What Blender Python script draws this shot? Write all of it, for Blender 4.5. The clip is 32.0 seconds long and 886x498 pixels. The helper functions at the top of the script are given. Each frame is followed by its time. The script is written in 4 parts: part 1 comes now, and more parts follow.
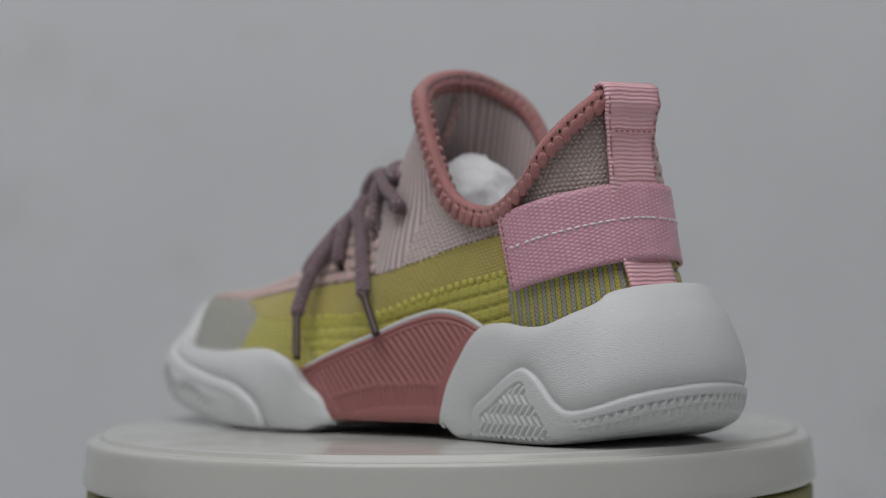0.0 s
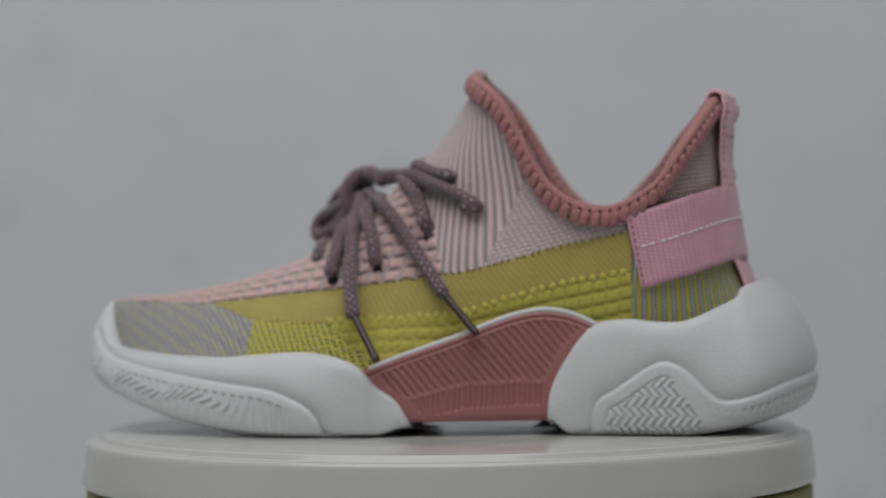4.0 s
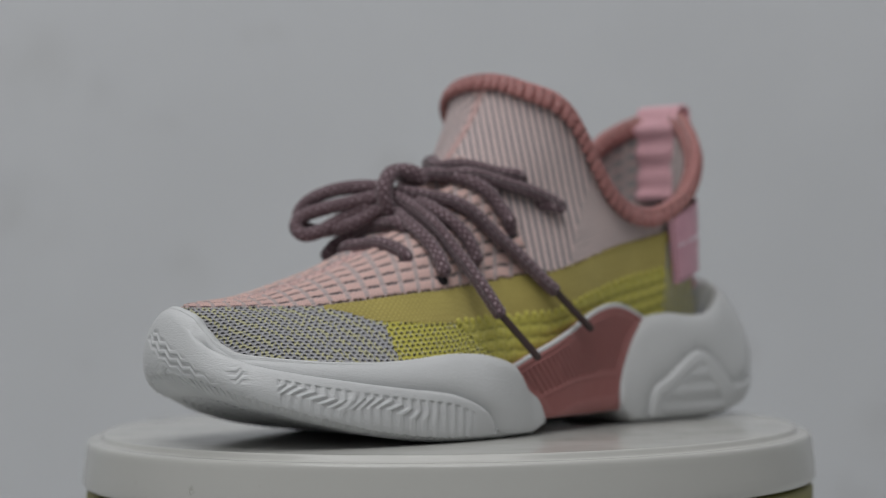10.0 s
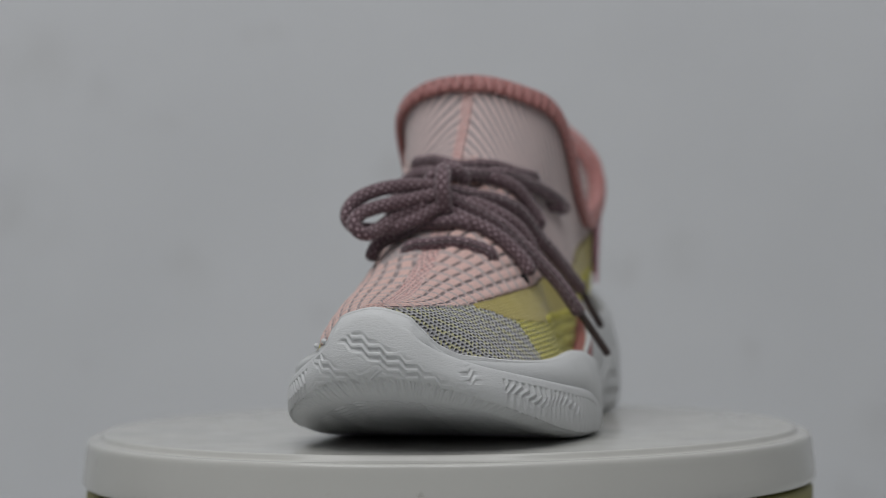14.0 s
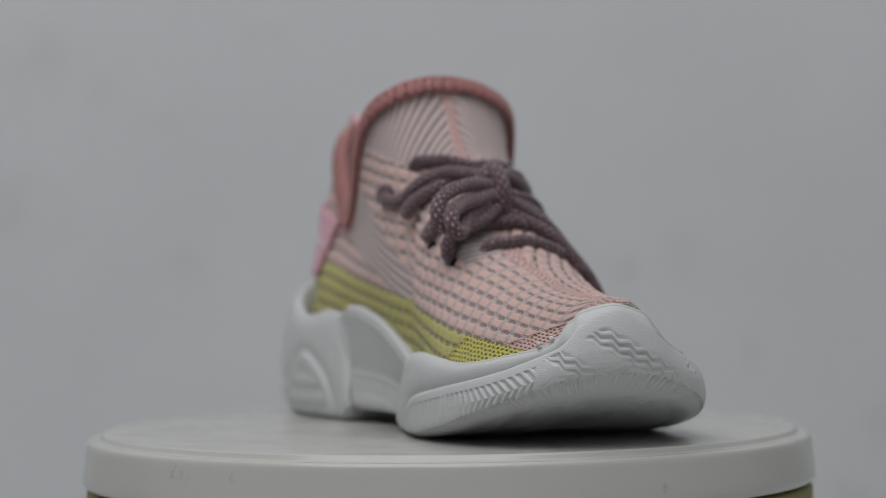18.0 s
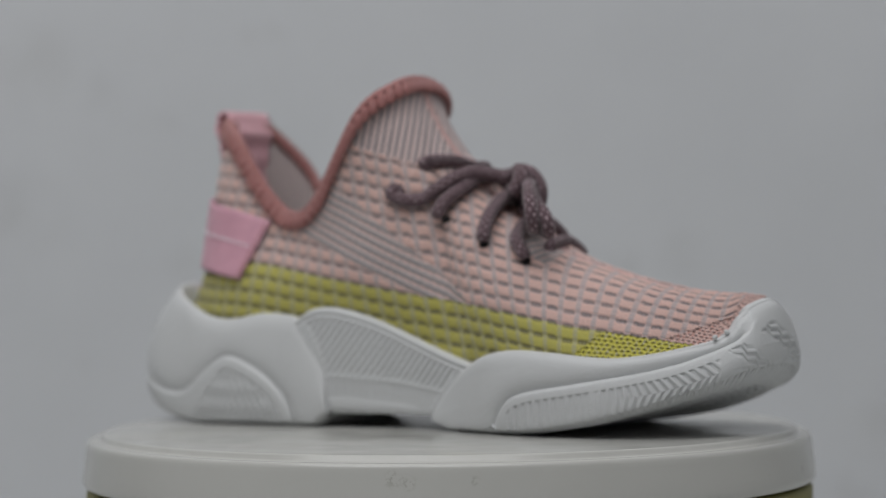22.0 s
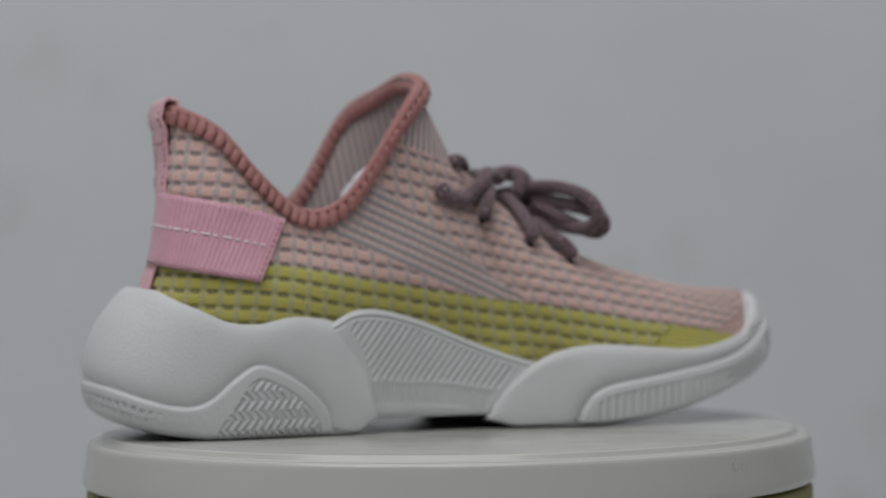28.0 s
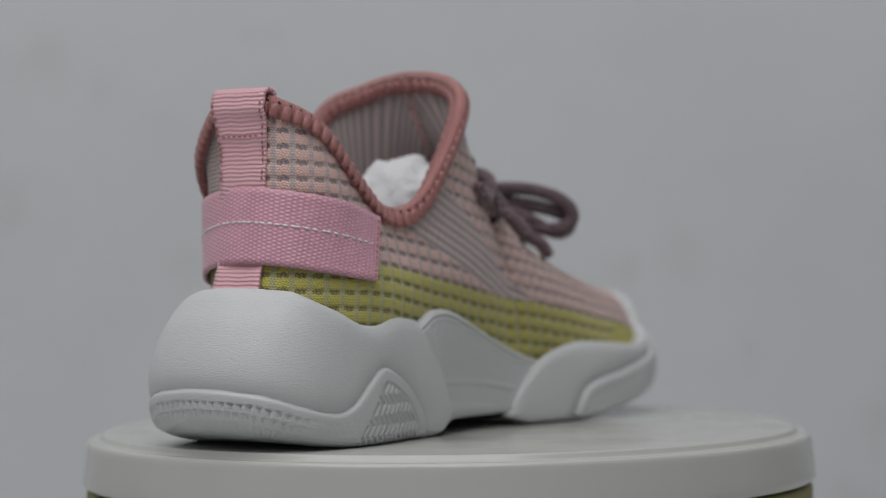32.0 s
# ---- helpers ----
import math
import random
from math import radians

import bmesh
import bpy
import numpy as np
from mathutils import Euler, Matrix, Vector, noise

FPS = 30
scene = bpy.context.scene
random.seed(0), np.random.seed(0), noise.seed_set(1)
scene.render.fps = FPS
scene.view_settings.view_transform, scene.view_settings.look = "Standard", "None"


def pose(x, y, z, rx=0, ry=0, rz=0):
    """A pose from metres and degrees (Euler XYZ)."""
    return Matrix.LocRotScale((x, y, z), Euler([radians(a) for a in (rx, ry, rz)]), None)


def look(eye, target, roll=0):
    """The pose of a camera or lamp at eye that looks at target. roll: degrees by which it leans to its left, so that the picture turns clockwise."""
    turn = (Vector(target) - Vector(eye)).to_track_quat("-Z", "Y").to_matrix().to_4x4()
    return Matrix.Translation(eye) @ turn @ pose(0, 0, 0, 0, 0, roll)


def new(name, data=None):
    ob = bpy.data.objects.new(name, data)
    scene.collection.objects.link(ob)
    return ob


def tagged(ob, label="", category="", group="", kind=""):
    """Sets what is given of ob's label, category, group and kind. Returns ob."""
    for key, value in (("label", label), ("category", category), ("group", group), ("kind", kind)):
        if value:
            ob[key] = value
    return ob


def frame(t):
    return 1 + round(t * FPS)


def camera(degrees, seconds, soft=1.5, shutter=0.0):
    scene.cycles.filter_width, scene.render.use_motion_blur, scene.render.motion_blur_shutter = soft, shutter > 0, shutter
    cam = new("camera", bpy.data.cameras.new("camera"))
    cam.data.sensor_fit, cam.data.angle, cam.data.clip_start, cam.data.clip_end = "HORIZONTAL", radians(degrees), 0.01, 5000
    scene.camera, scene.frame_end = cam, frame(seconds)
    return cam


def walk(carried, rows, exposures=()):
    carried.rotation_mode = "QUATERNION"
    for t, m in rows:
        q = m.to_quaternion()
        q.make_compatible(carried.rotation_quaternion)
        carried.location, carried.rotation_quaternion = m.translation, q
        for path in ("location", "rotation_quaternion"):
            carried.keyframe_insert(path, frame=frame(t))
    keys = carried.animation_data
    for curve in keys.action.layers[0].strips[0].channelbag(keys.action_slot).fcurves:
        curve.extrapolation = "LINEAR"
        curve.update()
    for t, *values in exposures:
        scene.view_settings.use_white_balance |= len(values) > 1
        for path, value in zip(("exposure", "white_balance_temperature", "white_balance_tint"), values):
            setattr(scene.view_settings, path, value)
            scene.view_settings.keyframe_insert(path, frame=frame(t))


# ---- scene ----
# The clip: a sneaker turns on a motorised display platter before a still camera.
TURN = 8.8516          # degrees a second, seen from above against the clock
cam = camera(20.51, 32.0, soft=0.7)
cam.data.dof.use_dof = True
cam.data.dof.focus_distance = 0.768
cam.data.dof.aperture_fstop = 7.0
EYE = pose(0, -0.88, 0.06697, 89.921, 0.667, 0.087)
walk(cam, [(0.0, EYE), (32.0, EYE)])

# ---- light: a large soft ceiling panel, room walls all round ----
world = bpy.data.worlds.new("room_air")
scene.world = world
world.use_nodes = True
world.node_tree.nodes["Background"].inputs[0].default_value = (0.88, 0.88, 0.90, 1)
world.node_tree.nodes["Background"].inputs[1].default_value = 0.14


def area_lamp(name, eye, target, size_x, size_y, watts, tint):
    data = bpy.data.lights.new(name, "AREA")
    data.shape, data.size, data.size_y, data.energy, data.color = "RECTANGLE", size_x, size_y, watts, tint
    ob = new(name, data)
    ob.matrix_world = look(eye, target)
    return ob


area_lamp("ceiling_light", (-0.19, -0.55, 1.2), (-0.01, -0.02, 0.0), 1.3, 1.15, 13.5, (0.985, 0.984, 0.992))
scene.view_settings.exposure = 0.0


# ---- materials ----
class Nodes:
    """Short-hand for a node tree."""

    def __init__(self, name, rough=0.6, metal=0.0, spec=0.5):
        self.mat = bpy.data.materials.new(name)
        self.mat.use_nodes = True
        self.tree = self.mat.node_tree
        self.bsdf = self.tree.nodes["Principled BSDF"]
        self.bsdf.inputs["Roughness"].default_value = rough
        self.bsdf.inputs["Metallic"].default_value = metal
        self.bsdf.inputs["Specular IOR Level"].default_value = spec

    def put(self, socket, value):
        if isinstance(value, bpy.types.NodeSocket):
            self.tree.links.new(value, socket)
        elif value is not None:
            socket.default_value = value if not isinstance(value, tuple) or len(value) != 3 or socket.type == "VECTOR" else (*value, 1)

    def math(self, op, a, b=0.0, c=None):
        n = self.tree.nodes.new("ShaderNodeMath")
        n.operation = op
        self.put(n.inputs[0], a)
        self.put(n.inputs[1], b)
        if c is not None:
            self.put(n.inputs[2], c)
        return n.outputs[0]

    def uv(self):
        n = self.tree.nodes.new("ShaderNodeUVMap")
        n.uv_map = "weave"
        s = self.tree.nodes.new("ShaderNodeSeparateXYZ")
        self.tree.links.new(n.outputs[0], s.inputs[0])
        return s.outputs[0], s.outputs[1], n.outputs[0]

    def coords(self):
        return self.tree.nodes.new("ShaderNodeTexCoord").outputs["Object"]

    def xyz(self, vector):
        s = self.tree.nodes.new("ShaderNodeSeparateXYZ")
        self.tree.links.new(vector, s.inputs[0])
        return s.outputs[0], s.outputs[1], s.outputs[2]

    def noise(self, vector, scale, detail=3.0, rough=0.55):
        n = self.tree.nodes.new("ShaderNodeTexNoise")
        self.put(n.inputs["Vector"], vector)
        n.inputs["Scale"].default_value, n.inputs["Detail"].default_value, n.inputs["Roughness"].default_value = scale, detail, rough
        return n.outputs["Fac"]

    def mix(self, fac, a, b):
        n = self.tree.nodes.new("ShaderNodeMix")
        n.data_type = "RGBA"
        self.put(n.inputs["Factor"], fac)
        self.put(n.inputs[6], a)
        self.put(n.inputs[7], b)
        return n.outputs[2]

    def span(self, value, lo, hi, a=0.0, b=1.0):
        n = self.tree.nodes.new("ShaderNodeMapRange")
        n.interpolation_type = "SMOOTHSTEP"
        self.put(n.inputs[0], value)
        for i, x in enumerate((lo, hi, a, b)):
            self.put(n.inputs[1 + i], x)
        return n.outputs[0]

    def wave(self, value, pitch, phase=0.0):
        """A cosine of the value, 0 to 1, one crest each pitch."""
        return self.math("MULTIPLY_ADD", self.math("COSINE", self.math("MULTIPLY_ADD", value, 2 * math.pi / pitch, phase)), 0.5, 0.5)

    def cell(self, value, pitch):
        """The place within a cell, 0 to 1."""
        return self.math("FRACT", self.math("DIVIDE", value, pitch))

    def bump(self, height, depth, strength=1.0):
        n = self.tree.nodes.new("ShaderNodeBump")
        n.inputs["Strength"].default_value, n.inputs["Distance"].default_value = strength, depth
        self.put(n.inputs["Height"], height)
        last = self.bsdf.inputs["Normal"]
        if last.is_linked:
            self.tree.links.new(last.links[0].from_socket, n.inputs["Normal"])
        self.tree.links.new(n.outputs[0], last)

    def spots(self, vector, places, soft):
        """1 inside soft round spots (x, y, z, radius), 0 outside."""
        total = None
        for x, y, z, r in places:
            d = self.tree.nodes.new("ShaderNodeVectorMath")
            d.operation = "DISTANCE"
            self.tree.links.new(vector, d.inputs[0])
            d.inputs[1].default_value = (x, y, z)
            one = self.span(d.outputs["Value"], r * (1 + soft), r * (1 - soft))
            total = one if total is None else self.math("MAXIMUM", total, one)
        return total

    def colour(self, value):
        self.put(self.bsdf.inputs["Base Color"], value)

    def roughness(self, value):
        self.put(self.bsdf.inputs["Roughness"], value)

    def fuzz(self, weight=0.25):
        self.bsdf.inputs["Sheen Weight"].default_value = weight
        self.bsdf.inputs["Sheen Roughness"].default_value = 0.5


PINK = (0.745, 0.51, 0.465)
PALE = (0.74, 0.575, 0.55)
LIME = (0.57, 0.525, 0.10)
OLIVE = (0.42, 0.35, 0.10)
ROSE = (0.40, 0.17, 0.16)


def shade(c, k):
    return tuple(x * k for x in c)


def yarn_bump(n, u, v, pu, pv, depth):
    """Fine loops of a knit."""
    shift = n.math("MULTIPLY", n.math("FLOOR", n.math("MULTIPLY_ADD", v, 1 / pv, 0.5)), pu * 0.5)
    loops = n.math("MULTIPLY", n.wave(n.math("ADD", u, shift), pu), n.wave(v, pv))
    n.bump(loops, depth)
    return loops


def knit_plain(name, base, dark, pu, pv, depth=0.0003, vary=0.10):
    n = Nodes(name, 0.88, spec=0.25)
    u, v, uv = n.uv()
    loops = yarn_bump(n, u, v, pu, pv, depth)
    # Low points between loops take the dark tone, a painted gap shade.
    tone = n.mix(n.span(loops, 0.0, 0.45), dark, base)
    tone = n.mix(n.math("MULTIPLY", n.noise(uv, 900), vary * 4), tone, shade(base, 0.75))
    n.colour(n.mix(n.span(n.noise(uv, 60), 0.35, 0.7, 0, vary * 2), tone, shade(base, 1.15)))
    n.fuzz()
    return n.mat


def knit_cells(name, base, line, pu, pv, groove, gap=0.16, fine=0.0011):
    """Padded oblong cells between thin lines, a pull-in under each painted in the groove tone."""
    n = Nodes(name, 0.88, spec=0.25)
    u, v, uv = n.uv()
    cu, cv = n.cell(u, pu), n.cell(v, pv)
    side = n.math("ABSOLUTE", n.math("SUBTRACT", cu, 0.5))
    level = n.math("ABSOLUTE", n.math("SUBTRACT", cv, 0.5))
    dots = n.span(n.wave(v, fine * 1.3), 0.15, 0.6, 0.6, 1.0)
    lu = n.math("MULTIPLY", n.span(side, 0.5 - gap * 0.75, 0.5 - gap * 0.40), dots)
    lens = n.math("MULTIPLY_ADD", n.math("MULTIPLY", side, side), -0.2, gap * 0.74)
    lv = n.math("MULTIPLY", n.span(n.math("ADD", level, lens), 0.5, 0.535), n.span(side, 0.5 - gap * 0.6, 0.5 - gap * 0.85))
    pale = n.math("MULTIPLY", n.span(level, 0.5 - gap * 0.5, 0.5 - gap * 0.2), n.span(n.wave(u, fine * 1.4), 0.3, 0.7))
    loops = yarn_bump(n, u, v, fine, fine * 0.8, 0.00028)
    # Dips between yarn loops are darkened in the colour, like shade.
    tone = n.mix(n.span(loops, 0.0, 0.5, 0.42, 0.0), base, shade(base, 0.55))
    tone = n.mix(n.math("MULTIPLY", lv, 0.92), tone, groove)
    tone = n.mix(n.math("MULTIPLY", n.math("MULTIPLY", pale, lv), 0.45), tone, line)
    tone = n.mix(n.math("MULTIPLY", lu, 0.9), tone, line)
    n.colour(n.mix(n.span(n.noise(uv, 70), 0.35, 0.7, 0, 0.2), tone, shade(base, 0.8)))
    n.fuzz()
    return n.mat


def knit_stripes(name, base, line, pitch, share=0.42, fine=0.001, beads=0.0):
    """Narrow raised ribs with darker yarn between."""
    n = Nodes(name, 0.88, spec=0.25)
    u, v, uv = n.uv()
    w = n.wave(u, pitch)
    loops = yarn_bump(n, u, v, fine, fine * 0.9, 0.0002)
    m = n.span(w, share - 0.18, share + 0.18)
    tone = n.mix(m, line, base)
    # Shade between the loops is laid into the colour here.
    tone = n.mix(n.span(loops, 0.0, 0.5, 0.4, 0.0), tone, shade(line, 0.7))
    if beads:
        slant = n.wave(n.math("MULTIPLY_ADD", u, 0.6, v), beads)
        tone = n.mix(n.span(slant, 0.1, 0.5, 0.55, 0.0), tone, line)
    n.colour(n.mix(n.span(n.noise(uv, 80), 0.35, 0.7, 0, 0.15), tone, shade(base, 0.8)))
    n.bump(w, 0.0004)
    n.fuzz()
    return n.mat


def knit_chain(name, one, two, dark, pitch, loop):
    """Upright chains of loops in two colours by turns, gap shade between them painted dark."""
    n = Nodes(name, 0.88, spec=0.25)
    u, v, uv = n.uv()
    side = n.math("ABSOLUTE", n.math("SUBTRACT", n.cell(u, pitch * 0.5), 0.5))
    row = n.wave(n.math("MULTIPLY_ADD", side, -loop * 1.3, v), loop)
    tone = n.mix(n.span(n.wave(u, pitch, math.pi * 0.5), 0.54, 0.60), one, two)
    # Both mixes paint shade in the gaps, between loops and between chains.
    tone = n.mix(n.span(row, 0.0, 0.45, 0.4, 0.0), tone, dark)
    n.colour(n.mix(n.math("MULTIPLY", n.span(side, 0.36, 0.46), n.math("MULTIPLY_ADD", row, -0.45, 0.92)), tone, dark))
    n.bump(n.math("MULTIPLY", n.math("SUBTRACT", 0.5, side), n.math("MULTIPLY_ADD", row, 0.6, 0.4)), 0.0012)
    n.fuzz()
    return n.mat


def knit_speckle(name, base, second, third, pu, pv, share, stripe=0.0):
    """Open mesh of a ground yarn with short floats of a second one and dark holes."""
    n = Nodes(name, 0.88, spec=0.25)
    u, v, uv = n.uv()
    shift = n.math("MULTIPLY", n.math("FLOOR", n.math("MULTIPLY_ADD", v, 1 / pv, 0.5)), pu * 0.5)
    us = n.math("ADD", u, shift)
    eye = n.math("MULTIPLY", n.wave(us, pu), n.wave(v, pv))
    streak = n.tree.nodes.new("ShaderNodeMapping")
    n.tree.links.new(uv, streak.inputs["Vector"])
    streak.inputs["Rotation"].default_value = (0, 0, 0.9)
    streak.inputs["Scale"].default_value = (1.0, 0.35, 1.0)
    run = n.noise(streak.outputs[0], 1100, 1.0)
    if stripe:
        slant = n.wave(n.math("MULTIPLY_ADD", v, -1.3, u), stripe)
        run = n.math("MULTIPLY_ADD", n.math("SUBTRACT", slant, 0.5), 0.22, run)
    tone = n.mix(n.span(run, share, share + 0.03, 0, 0.85), base, second)
    tone = n.mix(n.span(n.noise(uv, 1500, 1.0), 0.4, 0.7, 0, 0.35), tone, shade(base, 0.6))
    n.colour(n.mix(n.span(eye, 0.46, 0.66, 0, 0.96), tone, third))
    n.bump(n.math("SUBTRACT", 1.0, eye), 0.0008)
    n.fuzz()
    return n.mat


def webbing(name, base, pu, pv, gloss=0.45, depth=0.00025):
    n = Nodes(name, gloss, spec=0.4)
    u, v, uv = n.uv()
    shift = n.math("MULTIPLY", n.math("FLOOR", n.math("MULTIPLY_ADD", u, 1 / pu, 0.5)), pv * 0.5)
    w = n.math("MULTIPLY", n.wave(u, pu), n.wave(n.math("ADD", v, shift), pv))
    n.bump(w, depth)
    # Troughs of the weave painted darker to deepen the shade of the bump.
    tone = n.mix(n.span(w, 0.0, 0.45, 0.42, 0.0), shade(base, 1.0), shade(base, 0.55))
    n.colour(n.mix(n.span(n.noise(uv, 150), 0.35, 0.7, 0, 0.25), tone, shade(base, 1.2)))
    n.fuzz(0.15)
    return n.mat


def foam(name, base, grain=0.00012, rough=0.5, dirt=0.05):
    n = Nodes(name, rough, spec=0.45)
    c = n.coords()
    stretch = n.tree.nodes.new("ShaderNodeMapping")
    n.tree.links.new(c, stretch.inputs["Vector"])
    stretch.inputs["Scale"].default_value = (0.55, 0.55, 1.6)
    n.bump(n.noise(stretch.outputs[0], 1500, 2.0), grain * 1.5, 0.9)
    n.bump(n.noise(c, 2600, 2.0), grain * 0.6, 0.8)
    tone = n.mix(n.span(n.noise(c, 45), 0.4, 0.75, 0, dirt * 2), base, shade(base, 0.86))
    n.colour(n.mix(n.span(n.noise(c, 420), 0.62, 0.72, 0, dirt), tone, (0.45, 0.42, 0.38)))
    n.roughness(n.span(n.noise(c, 90), 0.3, 0.7, rough - 0.07, rough + 0.1))
    return n.mat


M_FOAM = foam("white_foam", (0.585, 0.597, 0.602), 0.00012)
M_SHANK_PINK = foam("pink_rubber", (0.345, 0.138, 0.130), 0.0001, 0.5)
M_SHANK_WHITE = foam("white_rubber", (0.585, 0.597, 0.602), 0.0001)
M_TOE = knit_speckle("grey_mesh_knit", (0.40, 0.40, 0.42), (0.56, 0.54, 0.29), (0.018, 0.018, 0.02), 0.0024, 0.0016, 0.55, 0.0085)
M_LIME = knit_speckle("lime_mesh_knit", LIME, (0.42, 0.41, 0.33), (0.04, 0.036, 0.016), 0.0025, 0.0017, 0.61)
M_PINK_MESH = knit_speckle("pink_mesh_knit", (0.70, 0.475, 0.43), (0.62, 0.33, 0.28), (0.33, 0.235, 0.225), 0.0020, 0.0016, 0.58)
M_LIME_TOE = knit_speckle("lime_toe_knit", shade(LIME, 1.05), (0.45, 0.44, 0.33), shade(LIME, 0.30), 0.0022, 0.0017, 0.60)
# Groove tones of lime, pink and yellow cells paint shade in the pull-ins.
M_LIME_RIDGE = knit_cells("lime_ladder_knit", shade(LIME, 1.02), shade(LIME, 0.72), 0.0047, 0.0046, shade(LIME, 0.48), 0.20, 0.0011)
M_OLIVE = knit_plain("olive_smooth_knit", shade(OLIVE, 1.1), shade(OLIVE, 0.8), 0.0019, 0.0012, 0.00015)
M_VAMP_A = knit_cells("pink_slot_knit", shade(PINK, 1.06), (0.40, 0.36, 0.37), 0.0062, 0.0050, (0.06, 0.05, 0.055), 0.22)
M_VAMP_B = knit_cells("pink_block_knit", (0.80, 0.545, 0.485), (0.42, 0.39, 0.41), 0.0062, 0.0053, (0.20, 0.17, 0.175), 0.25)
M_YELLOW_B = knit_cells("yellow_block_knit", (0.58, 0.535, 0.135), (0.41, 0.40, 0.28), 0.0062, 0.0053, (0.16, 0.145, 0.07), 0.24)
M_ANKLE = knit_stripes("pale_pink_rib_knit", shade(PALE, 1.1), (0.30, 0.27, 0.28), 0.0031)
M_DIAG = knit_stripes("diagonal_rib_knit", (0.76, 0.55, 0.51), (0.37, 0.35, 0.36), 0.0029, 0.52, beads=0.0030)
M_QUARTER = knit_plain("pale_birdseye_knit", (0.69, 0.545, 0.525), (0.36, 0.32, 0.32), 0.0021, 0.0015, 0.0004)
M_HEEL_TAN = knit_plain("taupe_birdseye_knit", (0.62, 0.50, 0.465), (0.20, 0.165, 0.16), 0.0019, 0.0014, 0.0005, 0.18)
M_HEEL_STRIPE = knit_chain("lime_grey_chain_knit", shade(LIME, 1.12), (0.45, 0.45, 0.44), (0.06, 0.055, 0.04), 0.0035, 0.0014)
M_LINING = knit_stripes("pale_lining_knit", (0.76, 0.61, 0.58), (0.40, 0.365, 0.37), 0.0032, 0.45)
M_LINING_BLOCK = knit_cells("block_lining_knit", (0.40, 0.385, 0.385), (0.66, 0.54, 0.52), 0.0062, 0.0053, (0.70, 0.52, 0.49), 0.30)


def binding_mat():
    """Tape with fine threads across and a needle hole between each pair of stitches."""
    n = Nodes("rose_binding_tape", 0.42, spec=0.4)
    u, v, uv = n.uv()
    threads = n.wave(u, 0.0008)
    n.bump(threads, 0.00015)
    # Shade between the fine threads is put into the tape's colour.
    tone = n.mix(n.span(threads, 0.0, 0.5, 0.35, 0.0), ROSE, shade(ROSE, 0.55))
    tone = n.mix(n.span(n.noise(uv, 150), 0.35, 0.7, 0, 0.3), tone, shade(ROSE, 1.25))
    across = n.math("MULTIPLY", n.math("ABSOLUTE", n.math("SUBTRACT", n.cell(u, STITCH_STEP), 0.5)), STITCH_STEP / 0.00048)
    along = n.math("DIVIDE", n.math("SUBTRACT", n.math("ABSOLUTE", n.math("SUBTRACT", v, 0.010)), 0.0033), 0.00058)
    far = n.math("SQRT", n.math("ADD", n.math("MULTIPLY", across, across), n.math("MULTIPLY", along, along)))
    hole = n.span(far, 1.15, 0.7)
    n.colour(n.mix(hole, tone, (0.05, 0.022, 0.02)))
    n.bump(n.math("SUBTRACT", 1.0, hole), 0.0006)
    n.fuzz(0.15)
    return n.mat


STITCH_STEP = 0.0036
M_BINDING = binding_mat()
M_STITCH = webbing("rose_thread", shade(ROSE, 0.95), 0.0006, 0.0012, 0.4, 0.0001)
M_WEB = webbing("pink_webbing", (0.70, 0.37, 0.46), 0.0018, 0.0013, 0.42, 0.0002)


def grosgrain(name, base, pitch):
    """Ribbon with fine ribs across its run."""
    n = Nodes(name, 0.42, spec=0.4)
    u, v, uv = n.uv()
    rib = n.wave(n.math("MULTIPLY_ADD", n.noise(uv, 160, 2.0), 0.0012, u), pitch)
    n.bump(rib, 0.00028)
    # Furrows between ribs darkened in colour, as shade would darken them.
    tone = n.mix(n.span(rib, 0.0, 0.45, 0.2, 0.0), base, shade(base, 0.75))
    n.colour(n.mix(n.span(n.noise(uv, 220), 0.35, 0.7, 0, 0.2), tone, shade(base, 1.12)))
    n.fuzz(0.15)
    return n.mat


M_TAB = grosgrain("pink_grosgrain", (0.77, 0.44, 0.49), 0.0014)
M_THREAD = webbing("white_thread", (0.75, 0.74, 0.78), 0.0008, 0.0009, 0.5, 0.0001)


def lace_mat():
    n = Nodes("mauve_braid", 0.82, spec=0.25)
    u, v, uv = n.uv()
    a = n.wave(n.math("ADD", u, v), 0.0027)
    b = n.wave(n.math("SUBTRACT", u, v), 0.0027)
    w = n.math("MULTIPLY", a, b)
    n.bump(n.math("MAXIMUM", a, b), 0.00035)
    tone = n.mix(n.math("MULTIPLY", n.span(w, 0.4, 0.75), n.span(n.noise(uv, 420, 1.0), 0.36, 0.6, 0.35, 1.0)), (0.118, 0.074, 0.086), (0.43, 0.33, 0.36))
    n.colour(n.mix(n.span(n.noise(uv, 120), 0.35, 0.7, 0, 0.3), tone, (0.10, 0.065, 0.07)))
    n.fuzz()
    return n.mat


M_LACE = lace_mat()
M_NUB = webbing("lime_loop_yarn", shade(LIME, 0.98), 0.0009, 0.0009, 0.8, 0.0003)


def plain(name, base, rough=0.5, spec=0.4, scale=120.0, vary=0.12, grain=0.0, metal=0.0):
    n = Nodes(name, rough, metal, spec)
    c = n.coords()
    n.colour(n.mix(n.span(n.noise(c, scale), 0.35, 0.7, 0, 1), base, shade(base, 1 - vary)))
    if grain:
        n.bump(n.noise(c, scale * 8, 2.0), grain)
    return n.mat


M_AGLET = plain("brown_plastic_tip", (0.055, 0.036, 0.034), 0.35)
